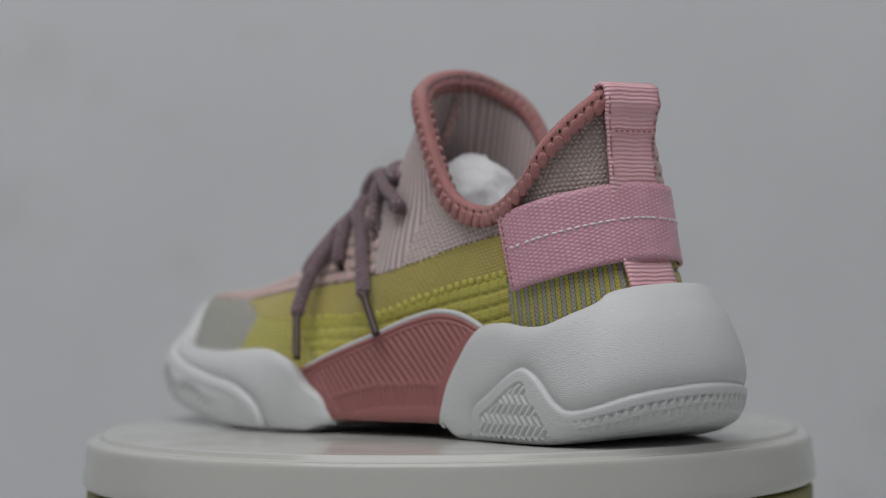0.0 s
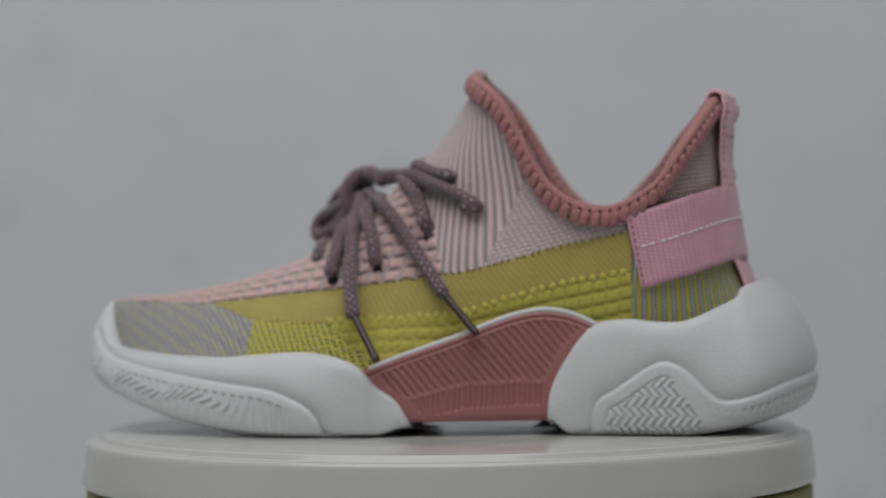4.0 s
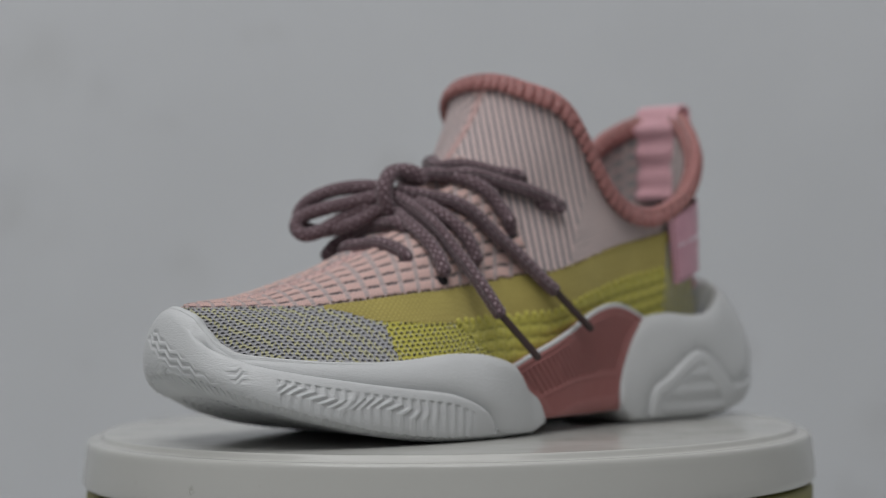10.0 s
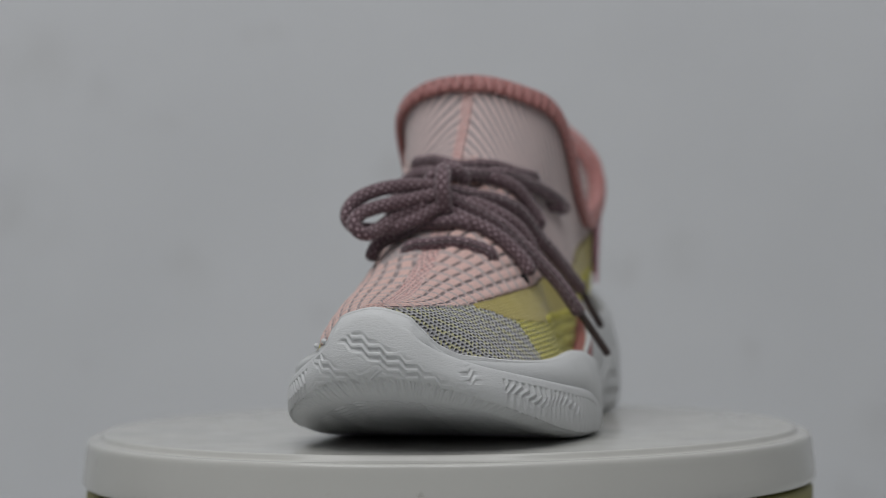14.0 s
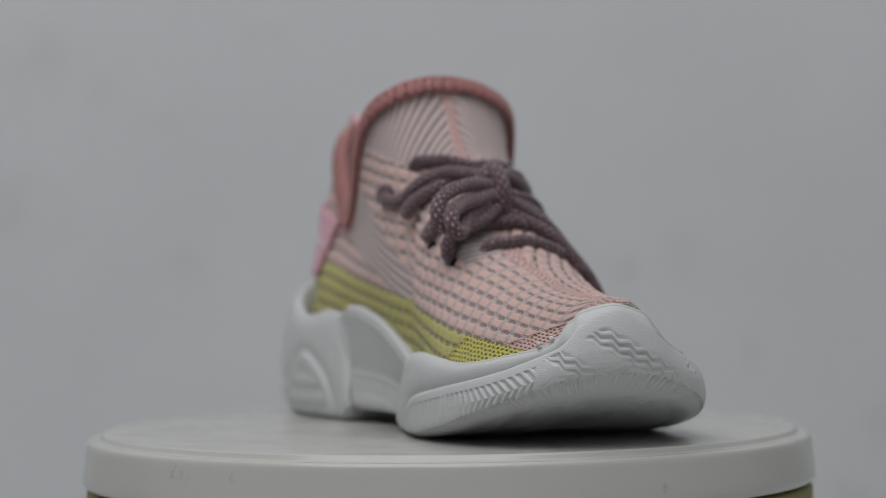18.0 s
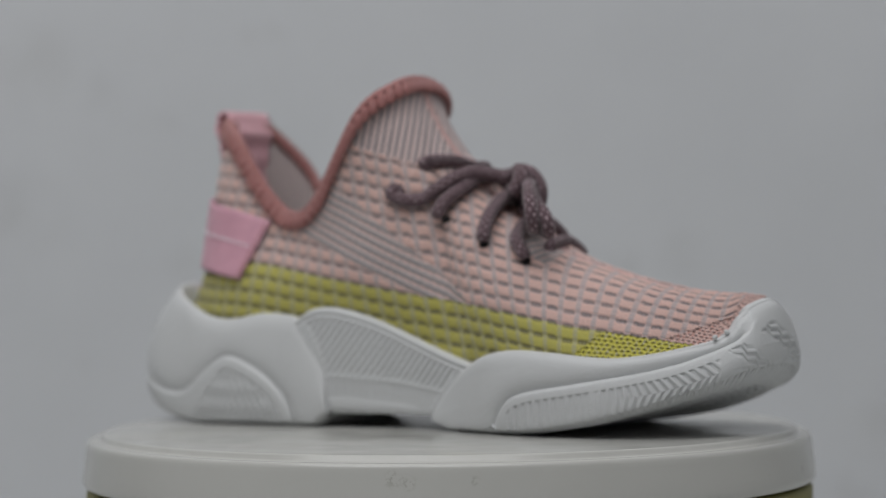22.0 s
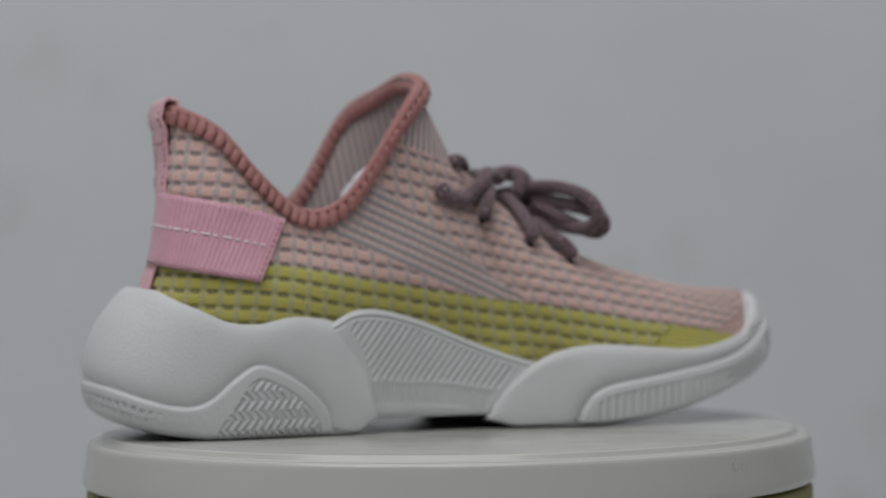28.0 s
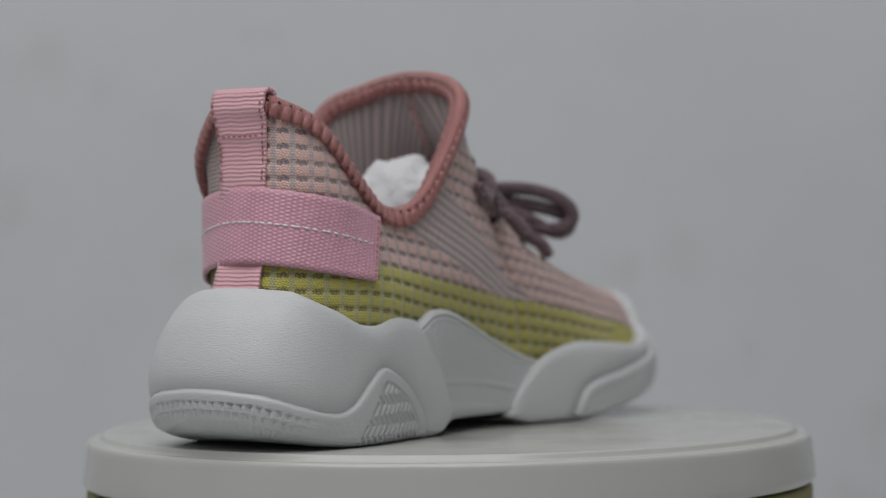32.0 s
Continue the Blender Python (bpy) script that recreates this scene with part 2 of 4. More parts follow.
M_TISSUE = plain("white_tissue_paper", (0.66, 0.66, 0.68), 0.85, 0.2, 60, 0.05, 0.0004)
M_SEAM = knit_speckle("coral_seam_knit", (0.71, 0.49, 0.465), (0.62, 0.31, 0.285), (0.26, 0.18, 0.18), 0.0022, 0.0018, 0.54)
M_SEW = plain("dark_sewing_thread", (0.17, 0.11, 0.07), 0.7)
M_HOLE = plain("dark_eyelet", (0.03, 0.026, 0.028), 0.9)


SMUDGES = [(-0.134, 0.42, 0.058, 0.012), (0.124, 0.42, 0.060, 0.011), (-0.217, 0.42, 0.166, 0.022), (0.230, 0.42, -0.032, 0.016), (-0.226, 0.42, 0.085, 0.018)]
SCUFFS = [(-0.1136, -0.0633, -0.0046, 0.0024), (-0.1112, -0.0674, -0.0056, 0.0022), (0.0308, -0.1263, -0.0102, 0.0016), (-0.0991, -0.0842, -0.0053, 0.0014)]


def platter_mat():
    n = Nodes("ivory_plastic", 0.34, spec=0.5)
    c = n.coords()
    tone = n.mix(n.span(n.noise(c, 14), 0.35, 0.7, 0, 0.5), (0.50, 0.50, 0.475), (0.475, 0.475, 0.45))
    n.colour(n.mix(n.span(n.noise(c, 190, 2.0), 0.72, 0.78, 0, 0.08), tone, (0.34, 0.31, 0.26)))
    marks = n.spots(c, SCUFFS, 0.6)
    tone = n.bsdf.inputs["Base Color"].links[0].from_socket
    n.colour(n.mix(n.math("MULTIPLY", marks, n.span(n.noise(c, 700, 2.0), 0.42, 0.62, 0.0, 0.38)), tone, (0.24, 0.215, 0.18)))
    n.roughness(n.span(n.noise(c, 30), 0.3, 0.7, 0.14, 0.24))
    n.bump(n.noise(c, 500, 2.0), 0.00001)
    return n.mat


def wall_mat():
    n = Nodes("white_painted_wall", 0.85, spec=0.3)
    c = n.coords()
    tone = n.mix(n.span(n.noise(c, 5.5, 4.0), 0.35, 0.7, 0, 0.6), (0.60, 0.615, 0.635), (0.55, 0.565, 0.585))
    n.colour(n.mix(n.span(n.noise(c, 17, 3.0), 0.62, 0.78, 0, 0.35), tone, (0.44, 0.44, 0.44)))
    stains = n.spots(c, SMUDGES, 0.9)
    tone = n.bsdf.inputs["Base Color"].links[0].from_socket
    n.colour(n.mix(n.math("MULTIPLY", stains, n.span(n.noise(c, 45, 3.0), 0.35, 0.65, 0.04, 0.22)), tone, (0.42, 0.42, 0.41)))
    n.bump(n.noise(c, 70, 4.0), 0.0012, 0.4)
    return n.mat


M_PLATTER = platter_mat()
M_WALL = wall_mat()
M_ROOM = plain("pale_room_paint", (0.80, 0.80, 0.80), 0.9, 0.3, 6, 0.06)
M_TABLE = plain("white_table_top", (0.62, 0.63, 0.62), 0.6, 0.4, 20, 0.08)
M_BASE = plain("olive_base_plastic", (0.21, 0.195, 0.05), 0.5, 0.4, 40, 0.1)


# ---- mesh helpers ----
def thing(name, label, category, **tags):
    return tagged(new(name), label, category, **tags)


def link_mesh(name, verts, faces, material, parent=None, label="", uv=None, smooth=True):
    """Faces: an array of quads or a list of polygons; uv: one pair a vertex."""
    me = bpy.data.meshes.new(name)
    me.from_pydata(np.asarray(verts, float).tolist(), [], np.asarray(faces).tolist() if isinstance(faces, np.ndarray) else faces)
    if uv is not None:
        layer = me.uv_layers.new(name="weave")
        index = np.empty(len(me.loops), int)
        me.loops.foreach_get("vertex_index", index)
        layer.data.foreach_set("uv", np.asarray(uv, float)[index].ravel())
    me.polygons.foreach_set("use_smooth", np.full(len(me.polygons), smooth))
    me.materials.append(material)
    ob = new(name, me)
    if parent:
        ob.parent = parent
    if label:
        tagged(ob, label)
    return ob


def quads(n, m, closed_n=False, closed_m=False):
    """Quad indices of an n by m grid of points, as an array (rows, columns, 4)."""
    i = np.arange(n if closed_n else n - 1)[:, None]
    j = np.arange(m if closed_m else m - 1)[None, :]
    i2, j2 = (i + 1) % n, (j + 1) % m
    return np.stack(np.broadcast_arrays(i * m + j, i2 * m + j, i2 * m + j2, i * m + j2), -1)


def sheet(name, P, material, parent, label="", uv=None, closed_n=False, closed_m=False, keep=None):
    n, m = P.shape[:2]
    q = quads(n, m, closed_n, closed_m)
    q = q[keep] if keep is not None else q.reshape(-1, 4)
    used, back = np.unique(q, return_inverse=True)
    return link_mesh(name, P.reshape(-1, 3)[used], back.reshape(-1, 4), material, parent, label, None if uv is None else uv.reshape(-1, 2)[used])


def curve(table, t, closed=False):
    """A smooth curve through the rows of the table, at the row numbers t."""
    table, t = np.asarray(table, float), np.asarray(t, float)
    n = len(table)
    i = np.floor(t).astype(int)
    if not closed:
        i = np.clip(i, 0, n - 2)
    f = (t - i)[..., None]
    pick = (lambda k: table[k % n]) if closed else (lambda k: table[np.clip(k, 0, n - 1)])
    a, b, c, d = pick(i - 1), pick(i), pick(i + 1), pick(i + 2)
    return 0.5 * (2 * b + (c - a) * f + (2 * a - 5 * b + 4 * c - d) * f ** 2 + (3 * b - 3 * c + d - a) * f ** 3)


def line(pairs, y):
    """Height over length, in millimetres in, metres out."""
    p = np.array(sorted(pairs), float) / 1000
    k = np.interp(y, p[:, 0], np.arange(len(p)))
    return curve(p, k)[..., 1]


def smooth(x, lo, hi):
    x = np.clip((x - lo) / (hi - lo), 0, 1)
    return x * x * (3 - 2 * x)


def unit(a):
    return a / np.maximum(np.linalg.norm(a, axis=-1, keepdims=True), 1e-12)


def normals(P, closed_n=False):
    du = np.roll(P, -1, 0) - np.roll(P, 1, 0) if closed_n else np.gradient(P, axis=0)
    return unit(np.cross(du, np.gradient(P, axis=1)))


def tube(name, points, radius, material, parent, label="", sides=14, steps=8, flat=1.0, ends=True, closed=False, up=(0, 0, 1), lift=None):
    """A round or flattened cord along a smooth curve through the points (metres)."""
    n = len(points)
    t = np.arange(n * steps) / steps if closed else np.linspace(0, n - 1, (n - 1) * steps + 1)
    C = curve(points, t, closed)
    T = unit(np.roll(C, -1, 0) - np.roll(C, 1, 0)) if closed else unit(np.gradient(C, axis=0))
    ref = np.array(up, float)
    N = np.empty_like(C)
    prev = unit(np.cross(T[0], ref) if abs(T[0] @ ref) < 0.95 else np.cross(T[0], (1, 0, 0)))
    for k in range(len(C)):
        prev = unit(prev - T[k] * (prev @ T[k]))
        N[k] = prev
    B = np.cross(T, N)
    a = np.linspace(0, 2 * math.pi, sides, endpoint=False)
    r = np.full(len(C), radius) if np.isscalar(radius) else np.interp(t, np.linspace(0, n - 1, len(radius)), radius)
    if ends and not closed:
        C = np.concatenate([C[:1] - T[:1] * r[0] * 0.7, C[:1] - T[:1] * r[0] * 0.4, C, C[-1:] + T[-1:] * r[-1] * 0.4, C[-1:] + T[-1:] * r[-1] * 0.7])
        N = np.concatenate([N[:1], N[:1], N, N[-1:], N[-1:]])
        B = np.concatenate([B[:1], B[:1], B, B[-1:], B[-1:]])
        r = np.concatenate([[r[0] * 0.25, r[0] * 0.8], r, [r[-1] * 0.8, r[-1] * 0.25]])
    P = C[:, None] + r[:, None, None] * (np.cos(a)[None, :, None] * N[:, None] + flat * np.sin(a)[None, :, None] * B[:, None])
    run = np.concatenate([[0], np.cumsum(np.linalg.norm(np.diff(C, axis=0), axis=1))])
    uv = np.stack(np.broadcast_arrays(run[:, None], (a * np.mean(r))[None, :]), -1)
    q = quads(len(C), sides, closed, True).reshape(-1, 4)
    faces = q.tolist()
    if not closed:
        faces += [list(range(sides))[::-1], list(range((len(C) - 1) * sides, len(C) * sides))]
    return link_mesh(name, P.reshape(-1, 3), faces, material, parent, label, uv.reshape(-1, 2))


def lathe(name, profile, material, parent, label="", sides=160):
    """A turned body from (radius, height) pairs in millimetres."""
    p = np.array(profile, float) / 1000
    a = np.linspace(0, 2 * math.pi, sides, endpoint=False)
    P = np.stack(np.broadcast_arrays(p[None, :, 0] * np.cos(a)[:, None], p[None, :, 0] * np.sin(a)[:, None], p[None, :, 1]), -1)
    return sheet(name, P, material, parent, label, closed_n=True)


def slab(name, lo, hi, material, parent=None, label="", bevel=0.0):
    bm = bmesh.new()
    bmesh.ops.create_cube(bm, size=1.0)
    for v in bm.verts:
        v.co = [lo[k] + (v.co[k] + 0.5) * (hi[k] - lo[k]) for k in range(3)]
    if bevel:
        bmesh.ops.bevel(bm, geom=list(bm.edges), offset=bevel, segments=3, affect="EDGES", profile=0.5)
    me = bpy.data.meshes.new(name)
    bm.to_mesh(me)
    bm.free()
    me.materials.append(material)
    ob = new(name, me)
    ob.parent = parent
    if label:
        tagged(ob, label)
    return ob


# ---- the room ----
wall = slab("wall_north", (-1.6, 0.42, -0.9), (1.6, 0.54, 1.7), M_WALL)
tagged(wall, "white painted wall with faint grey smudges", "wall", kind="structure")
for name, lo, hi in (("wall_south", (-1.6, -2.12, -0.9), (1.6, -2.0, 1.7)), ("wall_west", (-1.72, -2.12, -0.9), (-1.6, 0.54, 1.7)), ("wall_east", (1.6, -2.12, -0.9), (1.72, 0.54, 1.7))):
    tagged(slab(name, lo, hi, M_ROOM), "plain pale painted room wall", "wall", kind="structure")
tagged(slab("ceiling", (-1.72, -2.12, 1.7), (1.72, 0.54, 1.8), M_ROOM), "plain pale ceiling", "ceiling", kind="structure")
tagged(slab("floor", (-1.72, -2.12, -1.0), (1.72, 0.54, -0.9), M_ROOM), "plain pale floor", "floor", kind="structure")
table = thing("table", "white table top below the display turntable", "table")
slab("tabletop", (-0.55, -0.40, -0.110), (0.55, 0.418, -0.080), M_TABLE, table, bevel=0.003)
for x in (-0.5, 0.5):
    for y in (-0.35, 0.37):
        slab("leg", (x - 0.02, y - 0.02, -0.9), (x + 0.02, y + 0.02, -0.110), M_TABLE, table, bevel=0.002)

# ---- the turntable ----
turntable = thing("display_turntable", "ivory plastic motorised display turntable with rounded rim", "turntable")
base = lathe("base", [(0, -80), (127.6, -80), (128.8, -78.5), (129.2, -76), (129.2, -19.0), (128.8, -17.8), (127.6, -17.1), (0, -17.1)], M_BASE, turntable, "dark olive drum under the platter")
platter = lathe("platter", [(0, 2.2), (60, 2.2), (122.3, 2.2), (122.8, 2.14), (123.2, 1.9), (123.5, 1.5), (123.9, 0.7), (124.4, 0.15), (125.0, 0.0), (126.4, 0.0), (127.5, -0.04), (128.0, -0.18), (128.45, -0.5), (128.75, -1.0), (128.95, -1.8), (129.1, -3.0),
                            (129.4, -6.0), (129.9, -10), (130.2, -13.2), (130.2, -15.0), (129.6, -16.0), (128.5, -16.3), (127.4, -16.1), (126, -15), (60, -15), (0, -15)], M_PLATTER, turntable)

# ---- the sneaker: length along y (toe at -y), millimetres in the tables ----
sneaker = thing("sneaker", "pink, grey and lime knit sneaker with chunky white sole", "shoe")

# Ribs of the upper, from the heel round one side to the toe and back along the other.
FEET = [(1, 112, 44), (15, 106.5, 44), (25.5, 95.5, 38), (30, 80, 35), (31.5, 62, 34), (36, 40, 36), (43, 15, 30), (48, -8, 24), (50, -19, 24), (52, -32, 25), (54, -53, 24),
        (52, -78, 25), (45, -100, 27), (32, -115, 31), (17, -122, 40), (-1, -116, 33), (-15, -100, 26), (-22, -80, 25), (-23, -56, 25), (-18.5, -34, 23), (-17, -20, 25),
        (-16, -9, 27), (-17.5, 15, 33), (-22, 40, 38), (-25, 62, 35), (-28, 80, 36), (-24, 97, 41), (-15, 108, 47)]
TOPS = [(4, 101, 117), (16, 99.5, 115.5), (32, 92.5, 101), (35.5, 82, 86), (34.5, 65, 79), (36.5, 47.5, 87), (34, 30.5, 115.5), (22, 18.8, 124.5), (5, 15, 128), (5, 1.5, 104), (8, -36, 70),
        (12, -75, 55), (15, -97, 50.5), (17, -112, 49.5), (17, -119.5, 49), (17, -112, 49.5), (15, -97, 50.5), (12, -75, 55), (8, -36, 70), (5, 1.5, 104), (5, 15, 128),
        (-13, 13.5, 125), (-24, 22.5, 114), (-22.5, 42, 85), (-18.5, 57, 79.5), (-17.5, 71.5, 91.5), (-14.5, 85, 107.5), (-6.5, 98.2, 115.5)]
SWELL = [(-4.5, -4), (-2.5, -3), (0, -1), (1, 0), (2, 1), (1, 0), (1, -3), (-2, -1), (-1, 3), (4, 6), (6, 7), (5, 6.3), (5.3, 6.5), (5.2, 6.2), (2.5, 2.8), (4, 4.3), (6, 7), (8, 9), (9, 9),
         (9, 9), (7, 6), (5, 4), (3, 0), (2, 0), (4, 2), (3, 1.5), (1.5, 3.0), (-2.2, -0.6)]
RIBS = len(FEET)


RIM = np.array(TOPS[20:] + TOPS[:8], float) / 1000       # the collar's edge, closed
RIDGE = np.array(TOPS[8:21], float) / 1000                # from the tongue's peak to the toe and back


def top_line(s):
    """The upper's top edge at rib s: the collar's rim or the ridge."""
    s = np.asarray(s, float) % RIBS
    rim = curve(RIM, np.where(s >= 20, s - 20, np.minimum(s, 8) + 8), True)
    ridge = curve(RIDGE, np.clip(s - 8, 0, 12))
    return np.where(((s >= 20) | (s <= 8))[..., None], rim, ridge)


def upper_points(s, v):
    """The upper's skin: s in ribs round the shoe, v from the sole (0) to the rim or ridge (1)."""
    f, b = (curve(np.array(k, float) / 1000, s, True) for k in (FEET, SWELL))
    t = top_line(s)
    around = unit(np.roll(f + t, -1, 0) - np.roll(f + t, 1, 0))
    out = unit(np.cross(t - f, around))
    for _ in range(60):
        out = unit(np.roll(out, 1, 0) + 2 * out + np.roll(out, -1, 0))
    rows = np.stack([f, f + (t - f) / 3 + out * b[:, :1], f + (t - f) * 2 / 3 + out * b[:, 1:], t], 0)
    k = v * 3
    lo = 2 * rows[0] - rows[1] + (rows[2] - 2 * rows[1] + rows[0]) * 0.5
    hi = 2 * rows[3] - rows[2] + (rows[1] - 2 * rows[2] + rows[3]) * 0.5
    full = np.concatenate([lo[None], rows, hi[None]], 0)
    P = curve(full.reshape(6, -1), k + 1).reshape(len(v), len(s), 3).transpose(1, 0, 2)
    if len(s) > 100:
        hold = (smooth(v, 0.0, 0.2) * (1 - smooth(v, 0.86, 1.0)))[None, :, None]
        for _ in range(260):
            P = P + hold * (np.roll(P, 1, 0) + np.roll(P, -1, 0) - 2 * P) * 0.25
    return P


COLS, ROWS = 28 * 32, 112
S = np.arange(COLS) * RIBS / COLS
V = np.linspace(0, 1, ROWS)
SKIN = upper_points(S, V)
NORM = normals(SKIN, True)
if NORM[COLS // 6, ROWS // 2, 0] < 0:
    NORM = -NORM
IN_A = (S <= 14)[:, None] & np.ones(ROWS, bool)

OLIVE_TOP = [(-135, 45), (-90, 46.5), (-76, 47.7), (-66, 48.6), (-49, 50.3), (-26, 52.4), (-3, 55), (16, 57.2), (31, 60.8), (50, 66), (74, 71), (112, 78)]
OLIVE_LOW = [(-135, 30), (-90, 44), (-74, 46.2), (-59, 42), (-34, 40.6), (-3.5, 41.8), (15.5, 43.2), (33, 48.3), (52, 53.4), (73.5, 57.4), (112, 64)]
YELLOW_TOP = [(-135, 27), (-108, 33), (-83, 36.8), (-54, 41), (-24, 46), (-4, 49), (35, 55.5), (69, 61.2), (100, 62.7), (112, 63)]
X, Y, Z = SKIN[..., 0] * 1000, SKIN[..., 1] * 1000, SKIN[..., 2] * 1000
ref = np.where(IN_A, line(OLIVE_TOP, SKIN[..., 1]), line(YELLOW_TOP, SKIN[..., 1]))
ARC = np.concatenate([np.zeros((COLS, 1)), np.cumsum(np.linalg.norm(np.diff(SKIN, axis=1), axis=2), axis=1)], 1)
start = np.argmax(SKIN[..., 2] >= ref, axis=1)
start = np.where((SKIN[..., 2] >= ref).any(1), start, ROWS - 1)
RISE = ARC - ARC[np.arange(COLS), start][:, None]
RISE = RISE / (1 - 0.30 * smooth(-Y, 55, 115))
mid = SKIN[:, 30]
RUN = np.concatenate([[0], np.cumsum(np.linalg.norm(np.diff(mid, axis=0), axis=1))])[:, None] + 0 * RISE
FROM_TOP = ARC[:, -1:] - ARC

# Which knit lies where.
NAMES = ["grey_toe_panel", "lime_mesh_panel", "lime_ladder_panel", "olive_side_band", "pink_vamp", "ankle_rib_panel", "quarter_panel", "heel_panel", "heel_stripe_panel",
         "yellow_block_panel", "pink_block_panel", "diagonal_rib_panel", "pink_toe_mesh", "yellow_toe_mesh", "seam_band", "instep_rib_panel"]
AREA = np.full((COLS, ROWS), 4)
a = IN_A
AREA[a & (Y > 10 - (Z - 57) * 0.3)] = 5
AREA[a & (Y > 24 + (Z - 57) * 0.45)] = 6
AREA[a & (Y > 72)] = 7
top, low = line(OLIVE_TOP, SKIN[..., 1]) * 1000, line(OLIVE_LOW, SKIN[..., 1]) * 1000
AREA[a & (Z < top) & (Y > -76)] = 3
AREA[a & (Z < low)] = 2
AREA[a & (Z < low) & (Y < -24 + (Z - 35) * -1.2)] = 1
AREA[a & (Y < -58) & (Z < np.where(Y < -76, 47.5 + (Y < -110) * 0.0, low))] = 0
AREA[a & (Y > 75) & (Z < 67)] = 8
b = ~IN_A
AREA[b] = 10
AREA[b & (Z < 86 + (Y - 28) * 0.755) & (Z > 75 + (Y - 55) * 0.456) & (Y < 66)] = 11
AREA[b & (Z > 100 + (Y - 15) * 0.35) & (Y < 60)] = 5
AREA[b & (SKIN[..., 2] < line(YELLOW_TOP, SKIN[..., 1]))] = 9
AREA[(AREA == 10) & (Y < -98) & (Z < 34.5 + (-Y - 98) * 0.42)] = 12
AREA[(AREA == 10) & (Y < -116)] = 12
AREA[((S > 8.6) & (S < 19.4))[:, None] & (FROM_TOP < 0.0034) & (Y > -117)] = 14
AREA[(AREA == 10) & (Y > -51 + (X + 8) * 0.15) & (Y < -36) & (Z > 55) & (X > -9)] = 15
AREA[(AREA == 9) & (Y < -74 - (Z - 33) * 1.2)] = 13

# Knit coordinates and relief of each area.
SU, SV = RUN, RISE
rib = 0.97 * SKIN[..., 1] + 0.8 * np.abs(SKIN[..., 0] - 0.005) + 0.24 * SKIN[..., 2]
diag = 0.4 * SKIN[..., 1] - 0.917 * SKIN[..., 2]
KNIT_UV = np.stack([SU, SV], -1)
OWN_UV = {5: np.stack([rib, SKIN[..., 2]], -1), 11: np.stack([diag, SKIN[..., 1]], -1), 15: np.stack([SKIN[..., 1] + 0.35 * SKIN[..., 0], SKIN[..., 0]], -1)}


def pillow(x, pitch, edge):
    f = np.abs((x / pitch) % 1 - 0.5)
    return 1 - smooth(f, 0.5 - edge, 0.5)


relief = np.zeros((COLS, ROWS))
for k, pu, pv, h in ((4, 0.0062, 0.0050, 0.0006), (9, 0.0062, 0.0053, 0.0006), (10, 0.0062, 0.0053, 0.0006), (2, 0.0047, 0.0046, 0.0006)):
    relief = np.where(AREA == k, h * (0.6 + 0.4 * pillow(SU, pu, 0.2)) * pillow(SV, pv, 0.3), relief)
relief = np.where(AREA == 3, 0.0003, relief)
relief = np.where((AREA == 11) | (AREA == 15), 0.0004, relief)
relief *= np.where(((S > 8) & (S < 20))[:, None], smooth(FROM_TOP, 0, 0.003), 1)
waves = np.array([[noise.noise((p[0] * 55, p[1] * 55, p[2] * 55)) for p in row[::8]] for row in SKIN[::8]])
waves = np.kron(waves, np.ones((8, 8)))[:COLS, :ROWS]
for _ in range(10):
    waves = (waves + np.roll(waves, 1, 0) + np.roll(waves, -1, 0) + np.pad(waves, ((0, 0), (1, 0)), "edge")[:, :-1] + np.pad(waves, ((0, 0), (0, 1)), "edge")[:, 1:]) / 5
waves *= np.where(((S > 8) & (S < 20))[:, None], smooth(FROM_TOP, 0, 0.006), 1)
SKIN_KNIT = SKIN + NORM * (relief + 0.0006 * waves)[..., None]
cell = AREA[:, :-1]
KNITS = [M_TOE, M_LIME, M_LIME_RIDGE, M_OLIVE, M_VAMP_A, M_ANKLE, M_QUARTER, M_HEEL_TAN, M_HEEL_STRIPE, M_YELLOW_B, M_VAMP_B, M_DIAG, M_PINK_MESH, M_LIME_TOE, M_SEAM, M_DIAG]
LABELS = ["grey mesh knit with lime flecks", "lime open mesh knit", "lime ladder knit", "smooth olive yellow knit", "pink knit with dark slots", "pale pink and grey ribbed knit",
          "pale pink bird's-eye knit", "taupe bird's-eye knit", "lime and grey striped knit", "yellow block knit", "pink block knit with grey lines", "diagonal grey and pink ribs", "pink mesh knit", "yellow mesh knit", "speckled coral seam knit", "fine grey and pink ribs below the laces"]
PANELS = {}
for k, name in enumerate(NAMES):
    PANELS[name] = sheet(name, SKIN_KNIT, KNITS[k], sneaker, LABELS[k], OWN_UV.get(k, KNIT_UV), closed_n=True, keep=cell == k)
ridge_line = curve(RIDGE, np.linspace(0.12, 2.2, 16))
tube("front_seam", list(ridge_line - np.array((0, 0, 0.0004))), [0.0023, 0.0022, 0.0018, 0.0012], M_SEAM, sneaker, "coral seam down the tongue and vamp", sides=12, steps=4, flat=0.18)
lining = SKIN - NORM * 0.0022
BACK_SIDE = ((S > 21.6) & (S < 27.6))[:, None] & (Z < 98 + (Y - 40) * 0.3)
sheet("lining", lining, M_LINING, sneaker, "pale striped knit lining", np.stack([RUN, ARC], -1), closed_n=True, keep=((Y > -60) & ~BACK_SIDE)[:, :-1])
sheet("lining", lining, M_LINING_BLOCK, sneaker, "grey and pink block knit lining", np.stack([RUN, ARC], -1), closed_n=True, keep=((Y > -60) & BACK_SIDE)[:, :-1])


